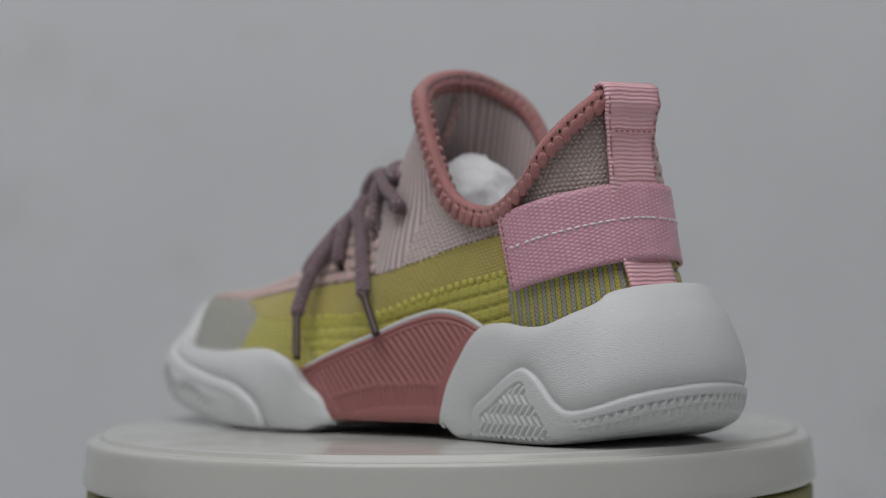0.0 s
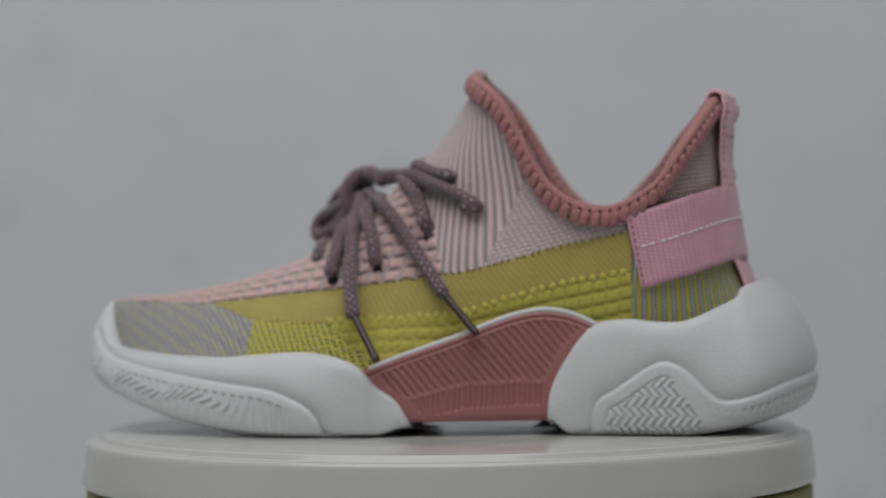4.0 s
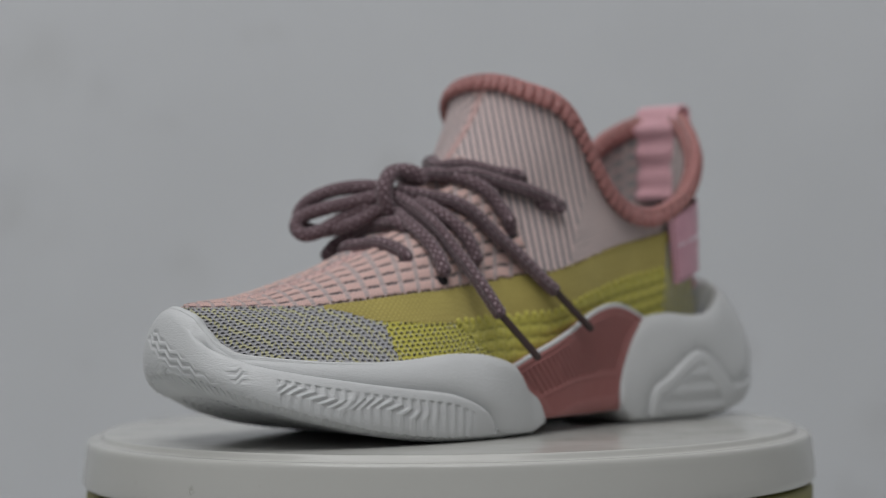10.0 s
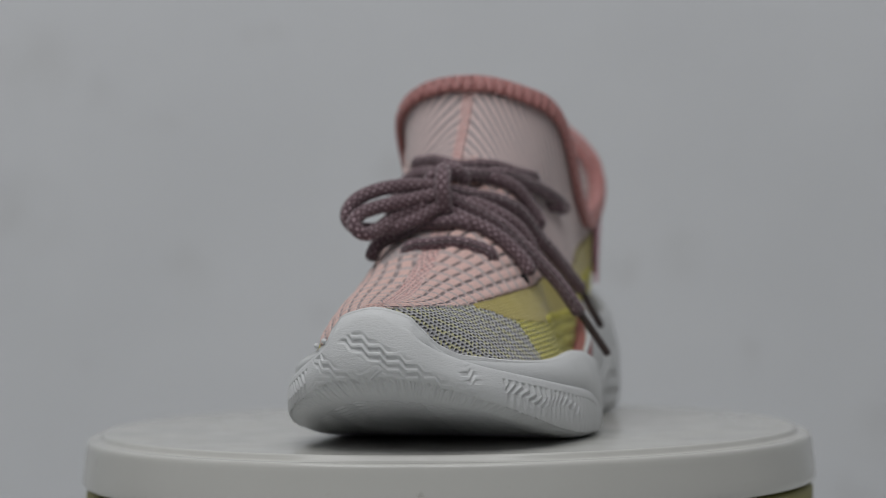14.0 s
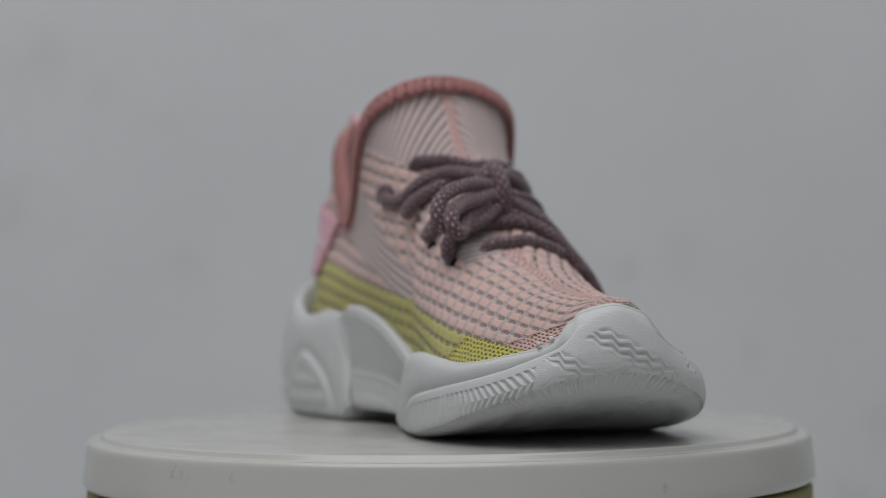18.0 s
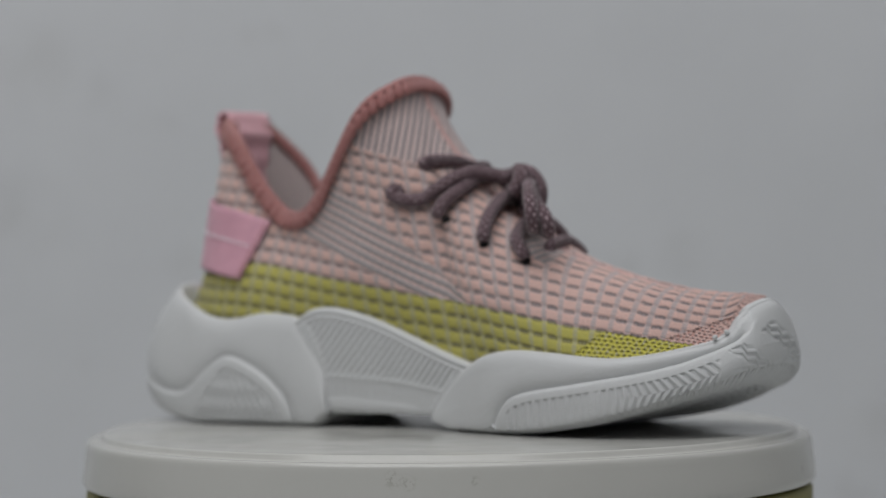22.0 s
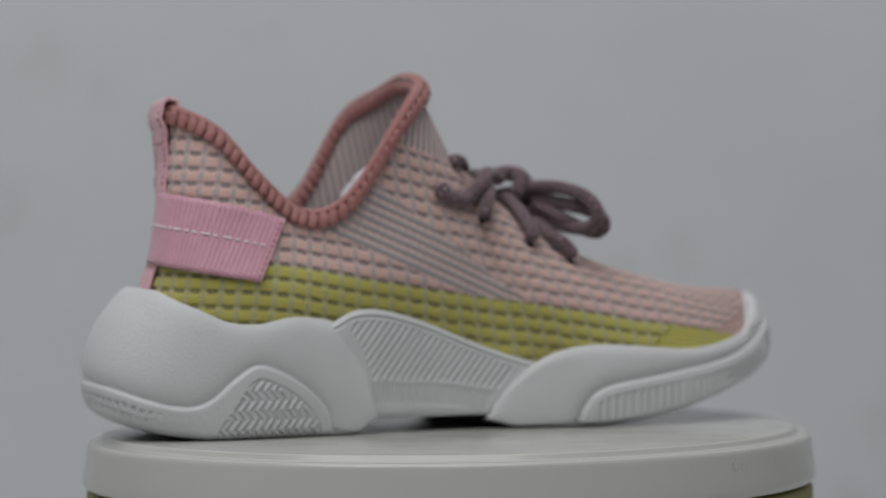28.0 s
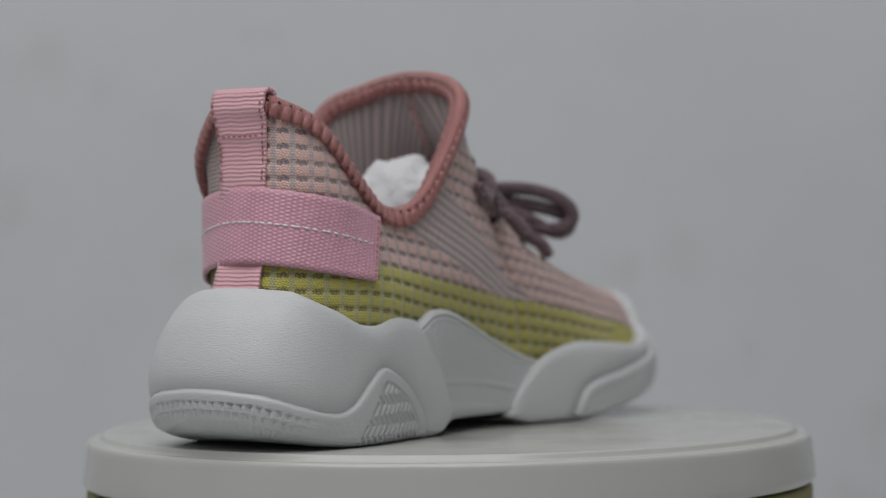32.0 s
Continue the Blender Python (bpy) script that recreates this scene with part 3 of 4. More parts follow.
seam = (((S > 7.98) & (S < 9.4)) | ((S > 18.6) & (S < 20.02)))[:, None] & (FROM_TOP < 0.0032)
sheet("lining_seam", SKIN - NORM * 0.0030, M_SEAM, sneaker, "coral seam inside the tongue", KNIT_UV, closed_n=True, keep=(seam & (Z > 60))[:, :-1])


def skin_at(s, z, off=0.0):
    """A point of the skin at rib s and height z (metres), pushed out by off."""
    col = int(round(s / RIBS * COLS)) % COLS
    row = np.interp(z, SKIN[col, :, 2], np.arange(ROWS))
    i = min(int(row), ROWS - 2)
    f = row - i
    return (SKIN[col, i] * (1 - f) + SKIN[col, i + 1] * f) + (NORM[col, i] * (1 - f) + NORM[col, i + 1] * f) * off


# ---- collar: a padded binding with big overlock stitches ----
dense = np.concatenate([np.arange(20, 28, 0.02), np.arange(0, 8, 0.02)])
path = top_line(dense)
step = np.concatenate([[0], np.cumsum(np.linalg.norm(np.diff(path, axis=0), axis=1))])
RIM_LONG = step[-1] + np.linalg.norm(path[0] - path[-1])


def rim_frame(d):
    """Rim point, outward and upward ways, d metres along the collar."""
    s = np.interp(d, step, np.where(dense < 10, dense + RIBS, dense)) % RIBS
    k = s / RIBS * COLS
    c, f = int(k) % COLS, k - int(k)
    mix = lambda g: g[c] * (1 - f) + g[(c + 1) % COLS] * f
    if 7.5 < s < 8.5 or 19.5 < s < 20.5:
        c, mix = (c, lambda g: g[c])
    p = top_line(np.array([s]))[0]
    up = unit(mix(SKIN[:, -1]) - mix(SKIN[:, -8]))
    n = mix(NORM[:, -5])
    return p, unit(n - up * (n @ up)), up, s


frames = [rim_frame(d) for d in np.linspace(0, RIM_LONG, 420, endpoint=False)]
fp, fn, fu = (np.array([f[k] for f in frames]) for k in range(3))
for _ in range(16):
    fn, fu = (unit(np.roll(g, 1, 0) + g + np.roll(g, -1, 0)) for g in (fn, fu))
ROLL = [(0.3, -6.2), (1.5, -5.7), (2.0, -3.8), (2.2, -1.9), (1.7, 0.2), (0.1, 1.0), (-1.6, 0.3), (-2.6, -1.8), (-2.8, -3.8), (-2.6, -5.7), (-1.4, -6.2)]
prof = curve(np.array(ROLL, float) / 1000, np.linspace(0, len(ROLL) - 1, 36))
P = fp[:, None] + fn[:, None] * prof[None, :, :1] + fu[:, None] * prof[None, :, 1:]
run = np.linspace(0, RIM_LONG, 420, endpoint=False)[:, None]
uv = np.stack(np.broadcast_arrays(run, np.linspace(0, 0.02, 36)[None]), -1)
collar = sheet("collar_binding", P, M_BINDING, sneaker, "padded rose-pink collar binding", uv, closed_n=True)


def stitch_mesh():
    bm = bmesh.new()
    bmesh.ops.create_icosphere(bm, subdivisions=2, radius=1.0)
    for v in bm.verts:
        x, y, z = (math.copysign(abs(k) ** 0.6, k) for k in v.co)
        v.co = (x * 0.00168, y * 0.0012, z * 0.0026)
    me = bpy.data.meshes.new("stitch")
    bm.to_mesh(me)
    bm.free()
    layer = me.uv_layers.new(name="weave")
    for loop in me.loops:
        co = me.vertices[loop.vertex_index].co
        layer.data[loop.index].uv = (co.x, co.z)
    me.polygons.foreach_set("use_smooth", np.full(len(me.polygons), True))
    me.materials.append(M_STITCH)
    return me


STITCH = stitch_mesh()
for d in np.arange(0, RIM_LONG - 0.002, STITCH_STEP):
    k = int(d / RIM_LONG * 420) % 420
    p, n, up, s = Vector(fp[k]), Vector(fn[k]), Vector(fu[k]), frames[k][3]
    side = up.cross(n).normalized()
    if min(s, RIBS - s) < 0.5:
        continue
    for off in (0.0020, -0.0027):
        tilt = (up + side * 0.30).normalized()
        across = tilt.cross(n).normalized()
        ob = new("stitch", STITCH)
        ob.matrix_basis = Matrix.Translation(p - up * 0.0041 + n * off) @ Matrix((across, n, tilt)).transposed().to_4x4()
        ob.parent = collar


# ---- heel strap and pull tab ----
def ribbon(name, lower, upper, material, label, thick=0.0011, rows=14, uvscale=1.0):
    """A band between two rows of points (outer face), with thickness."""
    lower, upper = np.array(lower), np.array(upper)
    k = np.linspace(0, 1, rows)[None, :, None]
    P = lower[:, None] * (1 - k) + upper[:, None] * k
    N = normals(P)
    if (N[len(P) // 2, rows // 2] @ (P[len(P) // 2, rows // 2] - np.array((0.006, 0.07, 0.06)))) < 0:
        N = -N
    inner = P - N * thick
    ring = np.concatenate([P, inner[:, ::-1]], 1)
    run = np.concatenate([[0], np.cumsum(np.linalg.norm(np.diff(P[:, rows // 2], axis=0), axis=1))])
    rise = np.linalg.norm(upper - lower, axis=1).mean() * np.concatenate([np.linspace(0, 1, rows), np.linspace(1, 0, rows)])
    uv = np.stack(np.broadcast_arrays(run[:, None], rise[None]), -1).reshape(-1, 2)
    faces = quads(len(P), 2 * rows, False, True).reshape(-1, 4).tolist()
    n = 2 * rows
    faces += [list(range(n))[::-1], list(range((len(P) - 1) * n, len(P) * n))]
    return link_mesh(name, ring.reshape(-1, 3), faces, material, sneaker, label, uv), P, N


def rib_at(y, z, lo, hi):
    """The rib between lo and hi where the skin at height z has that y."""
    ks = np.linspace(lo, hi, 60)
    ys = [skin_at(k, z)[1] for k in ks]
    order = np.argsort(ys)
    return float(np.interp(y, np.array(ys)[order], ks[order]))


def strap_edge(y_a, z_a, y_b, z_b, z_back):
    """An edge of the strap from its end on one side round the heel to the other."""
    a, b = rib_at(y_a, z_a, 2.2, 5.0), rib_at(y_b, z_b, 23.2, 26.0)
    s = np.concatenate([np.linspace(b, 28, 42), np.linspace(0, a, 44)[1:]])
    far = np.where(s > 14, (s - b) / (28 - b), 1 - s / a)
    z = np.where(s > 14, z_b, z_a) + (z_back - np.where(s > 14, z_b, z_a)) * np.sin(far * math.pi / 2)
    return [skin_at(q, h, 0.0026) for q, h in zip(s, z)]


low_pts = strap_edge(0.0780, 0.0520, 0.0742, 0.0552, 0.0612)
top_pts = strap_edge(0.0736, 0.0768, 0.0642, 0.0760, 0.0868)
strap, SP, SN = ribbon("heel_strap", low_pts, top_pts, M_WEB, "pink woven webbing strap")
M_MID = SP.shape[1] // 2


def thread(owner, name, p, direction, normal, length, material, width=0.00045):
    ob = new(name, DASH[material.name])
    d, n = Vector(unit(np.array(direction))), Vector(unit(np.array(normal)))
    n = (n - d * n.dot(d)).normalized()
    ob.matrix_basis = Matrix.Translation(Vector(p)) @ Matrix((d, n.cross(d), n)).transposed().to_4x4() @ Matrix.Diagonal((length, width, width, 1))
    ob.parent = owner
    return ob


DASH = {}
for material in (M_THREAD, M_WEB, M_STITCH, M_SEW):
    bm = bmesh.new()
    bmesh.ops.create_icosphere(bm, subdivisions=1, radius=1.0)
    for v in bm.verts:
        v.co.x *= 0.5
    me = bpy.data.meshes.new("thread")
    bm.to_mesh(me)
    bm.free()
    me.polygons.foreach_set("use_smooth", np.full(len(me.polygons), True))
    me.materials.append(material)
    DASH[material.name] = me
mid_line = SP[:, M_MID]
run = np.concatenate([[0], np.cumsum(np.linalg.norm(np.diff(mid_line, axis=0), axis=1))])
for d in np.arange(0.004, run[-1] - 0.004, 0.0026):
    k = int(np.searchsorted(run, d))
    thread(strap, "thread", mid_line[k] + SN[k, M_MID] * 0.0001, mid_line[min(k + 1, len(run) - 1)] - mid_line[k - 1], SN[k, M_MID], 0.0021, M_THREAD)
for k in (1, len(SP) - 2):
    for r in np.linspace(0.08, 0.92, 10):
        p = SP[k, 0] * (1 - r) + SP[k, -1] * r
        thread(strap, "thread", p, SP[k, -1] - SP[k, 0], SN[k, M_MID], 0.0018, M_STITCH, 0.0005)

# Sewing along the upper edge of the olive band.
band_cols = [c for c in range(COLS) if 3.3 < S[c] < 11.6 and AREA[c, max(start[c] - 2, 0)] == 3]
edge_line = np.array([SKIN[c, start[c]] + NORM[c, start[c]] * 0.0007 for c in band_cols])
edge_run = np.concatenate([[0], np.cumsum(np.linalg.norm(np.diff(edge_line, axis=0), axis=1))])
for d in np.arange(0.002, edge_run[-1] - 0.002, 0.0027):
    k = int(np.searchsorted(edge_run, d))
    lo, hi = max(k - 3, 0), min(k + 3, len(edge_line) - 1)
    thread(PANELS["olive_side_band"], "thread", edge_line[lo:hi + 1].mean(0), edge_line[hi] - edge_line[lo], NORM[band_cols[k], start[band_cols[k]]], 0.0016, M_SEW, 0.00036)

# Row of small knitted nubs along the upper edge of the lime ladder panel.
bm = bmesh.new()
bmesh.ops.create_icosphere(bm, subdivisions=2, radius=1.0)
for v in bm.verts:
    v.co = (v.co.x * 0.0012, v.co.y * 0.0015, v.co.z * 0.0007)
me = bpy.data.meshes.new("nub")
bm.to_mesh(me)
bm.free()
layer = me.uv_layers.new(name="weave")
for loop in me.loops:
    layer.data[loop.index].uv = me.vertices[loop.vertex_index].co.xy
me.polygons.foreach_set("use_smooth", np.full(len(me.polygons), True))
me.materials.append(M_NUB)
low_line = line(OLIVE_LOW, SKIN[..., 1])
nub_cols = [c for c in range(COLS) if 3.4 < S[c] < 10.2 and (SKIN[c, :, 2] >= low_line[c]).any()]
nub_rows = [int(np.argmax(SKIN[c, :, 2] >= low_line[c])) for c in nub_cols]
nub_line = np.array([SKIN_KNIT[c, r] for c, r in zip(nub_cols, nub_rows)])
nub_run = np.concatenate([[0], np.cumsum(np.linalg.norm(np.diff(nub_line, axis=0), axis=1))])
for d in np.arange(0.002, nub_run[-1], 0.0036):
    k = int(np.searchsorted(nub_run, d))
    c, r = nub_cols[k], nub_rows[k]
    if AREA[c, max(r - 1, 0)] not in (1, 2) or nub_line[k][1] < -0.030:
        continue
    n, t = Vector(NORM[c, r]), Vector(unit(nub_line[min(k + 3, len(nub_line) - 1)] - nub_line[max(k - 3, 0)]))
    t = (t - n * t.dot(n)).normalized()
    ob = new("nub", me)
    ob.matrix_basis = Matrix.Translation(Vector(nub_line[max(k - 2, 0):k + 3].mean(0))) @ Matrix((t, n.cross(t), n)).transposed().to_4x4()
    ob.parent = PANELS["lime_ladder_panel"]

# Pull tab: up the heel, over the rim in a loop and down inside.
tab_path = [(113.9, 44), (110.2, 54), (107.2, 62), (104.8, 72), (103.6, 82), (102.9, 92), (103.0, 102), (103.6, 108), (104.2, 113), (103.9, 117), (102.5, 119), (100.2, 119.3), (97.4, 117.6), (96, 112), (96.3, 104), (96.6, 96), (96.8, 88), (97.1, 83)]
tab_c = curve(np.array(tab_path, float) / 1000, np.linspace(0, len(tab_path) - 1, 90))
wrinkle = 0.00045 * np.sin(np.linspace(0, 30, 90)) + 0.00035 * np.sin(np.linspace(1, 71, 90)) + 0.0008 * smooth(np.arange(90.0), 62, 70) * np.sin(np.linspace(0, 95, 90))
half = np.interp(tab_c[:, 1], (0.044, 0.06, 0.10, 0.112), (0.0106, 0.0098, 0.0100, 0.0116))
axis = np.interp(tab_c[:, 1], (0.044, 0.080, 0.115), (0.0002, 0.0032, 0.0045))
hug = 0.0006 * smooth(0.100 - tab_c[:, 1], 0.0, 0.02)
left = np.stack([axis - half, tab_c[:, 0] + wrinkle - hug, tab_c[:, 1]], 1)
right = np.stack([axis + half, tab_c[:, 0] + wrinkle * 0.5 - hug, tab_c[:, 1]], 1)
tab, _, _ = ribbon("pull_tab", left, right, M_TAB, "pink ribbed grosgrain pull tab", 0.0012, 10)
for z in np.arange(0.090, 0.116, 0.0024):
    k = int(np.argmin(np.abs(tab_c[:45, 1] - z)))
    for edge in (left, right):
        p = edge[k] * 0.93 + (left[k] + right[k]) * 0.035
        thread(tab, "thread", p + np.array((0, 0.0003, 0)), edge[k + 1] - edge[k], (0, 1, 0.1), 0.0016, M_STITCH, 0.0004)

for x in np.linspace(-0.0072, 0.0072, 7):
    k = int(np.argmin(np.abs(tab_c[:45, 1] - 0.1035)))
    thread(tab, "thread", (axis[k] + x, tab_c[k, 0] + 0.0005, 0.1035), (1, 0, 0), (0, 1, 0), 0.0019, M_STITCH, 0.0004)

# ---- sole ----
HEEL = [(40.6, 48.5), (41, 46.8), (40.8, 48.3), (40.4, 53.5), (40.2, 61), (40.4, 73), (40.4, 84), (39.8, 94), (37.8, 105.5), (33.6, 117.5), (21, 127), (3, 131.8), (-12, 131), (-26, 124.5), (-34, 112), (-36, 98),
        (-36.5, 86), (-35.5, 75), (-33, 63), (-31.2, 55), (-30.4, 47.6), (-29.8, 42.6), (-29.2, 37.2), (-28.6, 34.2), (-27.4, 33.4)]
HEEL_TOP = [3, 12, 23, 32, 39.5, 41.5, 40.5, 41, 45.5, 50.5, 53, 54, 54, 53.5, 52.5, 47, 42, 41, 43, 42.8, 41, 34.7, 26.5, 17.2, 11]
FORE = [(50, 1.2), (54, 0.8), (56.3, -2.4), (58, -7.6), (60.5, -14), (62.5, -22.5), (64, -30), (65, -41.5), (64.8, -57), (63.5, -72), (59.5, -92), (52.5, -108), (44, -118), (38, -122.1), (32.6, -124.9), (26.8, -126.8),
        (15.5, -128.4), (3.6, -126.8), (-1.4, -124.5), (-5.2, -122), (-9.7, -118.2), (-16.5, -110), (-23.5, -98), (-28, -83), (-30.5, -63), (-30, -47.6), (-28, -35.6), (-25.6, -26), (-24, -17.7), (-23, -11.6), (-21.8, -8.8), (-18, -8)]
FORE_TOP = [8.5, 11, 15, 18.7, 26, 29.5, 30.8, 31, 29.8, 29.4, 30.3, 31.8, 33.4, 36.2, 41, 45.6, 48.3, 46, 42.5, 37.8, 35, 32.6, 30.2, 29, 30.5, 31.2, 29.8, 26, 19, 12, 8.5, 7.5]
SPRING = [(-140, 31), (-128, 25.3), (-114, 18), (-98, 12.2), (-78, 6.6), (-54, 2.9), (-40, 2.2), (0, 2.2), (84, 2.2), (94, 2.4), (104, 3.4), (112, 4.8), (120, 6.8), (132, 10.2), (140, 13)]
GROOVE_A = [(-133, 52), (-127, 47.5), (-124.6, 41.5), (-122.8, 37.4), (-112.8, 31.3), (-102, 28.3), (-82, 24.5), (-62.6, 21.4), (-45.4, 18.8), (-34, 14.2), (-28.4, 9), (-25.6, 1)]
GROOVE_B = [(-133, 52), (-127, 47.5), (-124.6, 41.5), (-122.5, 36.3), (-112, 30), (-103, 26.6), (-92, 24), (-72, 20.5), (-50, 16.5), (-42, 10), (-39, 1)]
ARCH_A = [(61, 1), (63, 13), (71, 18.8), (81, 25.5), (87.4, 27.3), (94, 24.3), (102, 16.6), (107.6, 14.2), (117, 16), (125, 19.5), (132, 22.3)]
ARCH_B = [(49, 1), (51, 10.5), (59, 19.5), (69, 25.5), (77, 27.3), (85, 22.7), (93, 16.2), (101, 13.8), (113, 16), (124, 19.8), (132, 22.3)]


def far_from(pairs, y, z):
    """Distance, in mm, from a drawn line, below it negative."""
    p = np.array(pairs, float)
    c = curve(p, np.linspace(0, len(p) - 1, 160))
    d = np.full(y.shape, 1e9)
    for a, b in zip(c[:-1], c[1:]):
        e = b - a
        k = np.clip(((y - a[0]) * e[0] + (z - a[1]) * e[1]) / (e @ e), 0, 1)
        d = np.minimum(d, np.hypot(y - a[0] - k * e[0], z - a[1] - k * e[1]))
    o = np.argsort(c[:, 0])
    falls = p[0, 1] > p[-1, 1]
    level = np.interp(y, c[o, 0], c[o, 1], left=c[o, 1][0] if falls else -1.0, right=-1.0 if falls else c[o, 1][-1])
    return np.where(z < level, -d, d)


def block(plan, tops, lean_of, under_of, lift_of, per=24):
    """Wall points of a sole block, columns round the plan, rows from the underside over the wall to the inside."""
    n = len(plan)
    t = np.linspace(0, n - 1, (n - 1) * per + 1)
    c = curve(np.array(plan, float), t)
    top = curve(np.array(tops, float)[:, None], t)[:, 0]
    tangent = unit(np.gradient(c, axis=0))
    out = np.stack([-tangent[:, 1], tangent[:, 0]], 1)
    inward = -out * np.sign(np.einsum("ij,ij->i", out, c - np.stack([np.full(len(c), 10.0), np.clip(c[:, 1], -95, 100)], 1)))[:, None]
    for _ in range(30):
        inward = unit((np.vstack([inward[:1], inward[:-1]]) + inward + np.vstack([inward[1:], inward[-1:]])) / 3)
    rise = lift_of(c[:, 0], c[:, 1])
    zb = line(SPRING, c[:, 1] / 1000) * 1000 + rise
    lean, under = lean_of(c[:, 0], c[:, 1]), under_of(c[:, 0], c[:, 1])
    h = np.maximum(top - zb, 0.5)
    k = np.minimum(1, h / 14)
    rows = [(under + 7 * k, zb), (under + 3 * k, zb), (under * 0.48 + 0.5 * k, zb + 0.5 * k), (under * 0.12, zb + 0.11 * h), (0 * h, zb + 0.32 * h), (lean * 0.12, zb + 0.52 * h), (lean * 0.42, zb + 0.74 * h),
            (lean * 0.80, zb + 0.90 * h), (lean + 1.2 * k, zb + 0.985 * h), (lean + 3.2 * k, zb + h * 0.995), (lean + 5.5 * k, zb + h * 0.92), (lean + 9 * k, zb + h * 0.75)]
    ring = np.stack([np.concatenate([c + inward * d[:, None], z[:, None]], 1) for d, z in rows], 0)
    for r, up in ((0, 0.0), (1, 0.0), (2, 0.5)):
        ring[r, :, 2] = line(SPRING, ring[r, :, 1] / 1000) * 1000 + up * k + rise
    v = np.concatenate([np.linspace(0, 2, 26)[:-1], np.linspace(2, 8, 130)[:-1], np.linspace(8, len(rows) - 1, 12)])
    P = curve(ring.reshape(len(rows), -1), v).reshape(len(v), len(c), 3).transpose(1, 0, 2)
    along = np.concatenate([[0], np.cumsum(np.linalg.norm(np.diff(c, axis=0), axis=1))])
    cut = np.where(c[:, 1] > 30, np.exp(-((c[:, 1] - np.where(c[:, 0] > 0, 81, 71)) / 15) ** 4), smooth(-c[:, 1], 36, 44))
    teeth = smooth(np.abs((along / 2.5) % 1 - 0.5) * 2, 0.35, 0.75) * cut
    near = np.exp(-((np.arange(len(v)) - 25) / 9.0) ** 2)
    P[..., 2] += near[None] * (0.85 + 0.8 * teeth)[:, None] * np.minimum(1, h / 14)[:, None]
    spine_y = np.clip(c[:, 1], -112, 112)
    spine = np.stack([np.interp(spine_y, (-112, -60, 0, 60, 112), (17, 17, 16, 5, 1)), spine_y, line(SPRING, spine_y / 1000) * 1000 + 0.4], 1)
    k = np.linspace(0, 1, 40)[None, :-1, None]
    sole = spine[:, None] * (1 - k) + P[:, :1] * k
    weave = np.abs((sole[..., 0] / 9.0) % 1 - 0.5) * 2
    lines = smooth(np.abs(((sole[..., 1] + weave * 2.6 + 0.8 * np.sin(sole[..., 0] * 0.5)) / 3.1) % 1 - 0.5) * 2, 0.3, 0.7)
    sole[..., 2] += 0.6 * (1 - lines) * smooth(k[..., 0], 0.05, 0.2) * (1 - smooth(k[..., 0], 0.9, 1.0))
    return np.concatenate([sole, P], 1)


def outward(P):
    n = normals(P)
    if (n[len(P) // 2, 120] @ (P[len(P) // 2, 120] - np.array((8, 0, 15)))) < 0:
        n = -n
    return n


def chevrons(u, v, pitch, tall):
    """Herringbone tread."""
    w = np.abs((v / tall) % 1 - 0.5) * 2
    f = np.abs(((u + w * pitch * 0.9) / pitch) % 1 - 0.5) * 2
    return smooth(f, 0.35, 0.65)


def finish_block(name, P, relief, material, label):
    P = P + outward(P) * relief[..., None]
    n, m = P.shape[:2]
    faces = quads(n, m).reshape(-1, 4).tolist()
    faces += [list(range(m)), list(range((n - 1) * m, n * m))[::-1]]
    return link_mesh(name, P.reshape(-1, 3) / 1000, faces, material, sneaker, label)


P = block(HEEL, HEEL_TOP, lambda x, y: 3 + 11 * smooth(y, 92, 130), lambda x, y: 2.0 + 9.5 * smooth(y, 92, 126),
          lambda x, y: np.where(x > 0, 5.0 * smooth(54 - y, 0, 8), 4.5 * smooth(41 - y, 0, 8)))
y, z, a_side = P[..., 1], P[..., 2], P[..., 0] > 6
d = np.where(a_side, far_from(ARCH_A, y, z), far_from(ARCH_B, y, z))
wallish = np.zeros(P.shape[:2])
wallish[:, 60:192] = 1
run = np.concatenate([[0], np.cumsum(np.linalg.norm(np.diff(P[:, 120], axis=0), axis=1))])[:, None] + 0 * z
relief = np.where(d > 0, -1.7 * np.exp(-d / 2.6), -1.7 * np.exp(d / 0.4))
slope = np.where(a_side, 22 - (y - 89) * 1.45, 22 - (y - 79) * 1.4) - z
inside = smooth(-d, 4.2, 5.2) * smooth(slope, 0.0, 1.2) * smooth(z, 2.5, 3.5)
relief += inside * (-0.7 + 0.75 * chevrons(run, z + 1.0, 3.0, 6.6) * smooth(-d, 4.6, 6.0))
row = (-d - 3.2) / 2.7
pit = smooth(0.72 * (1 - row % 1) - np.abs((run / 3.2 + 0.5 * np.floor(row)) % 1 - 0.5) * 2, 0.0, 0.25) * (row > 0)
back = smooth(-d, 3.0, 3.4) * smooth(-slope, 2.5, 4.5) * np.where(a_side, smooth(y, 96, 102), smooth(y, 86, 92))
relief -= back * pit * (0.45 + 0.65 * np.exp(-np.maximum(row, 0) / 0.9)) * (0.1 + 0.9 * smooth(y, 106, 122))
finish_block("heel_block", P, relief * wallish, M_FOAM, "white foam heel block with arched tread window")

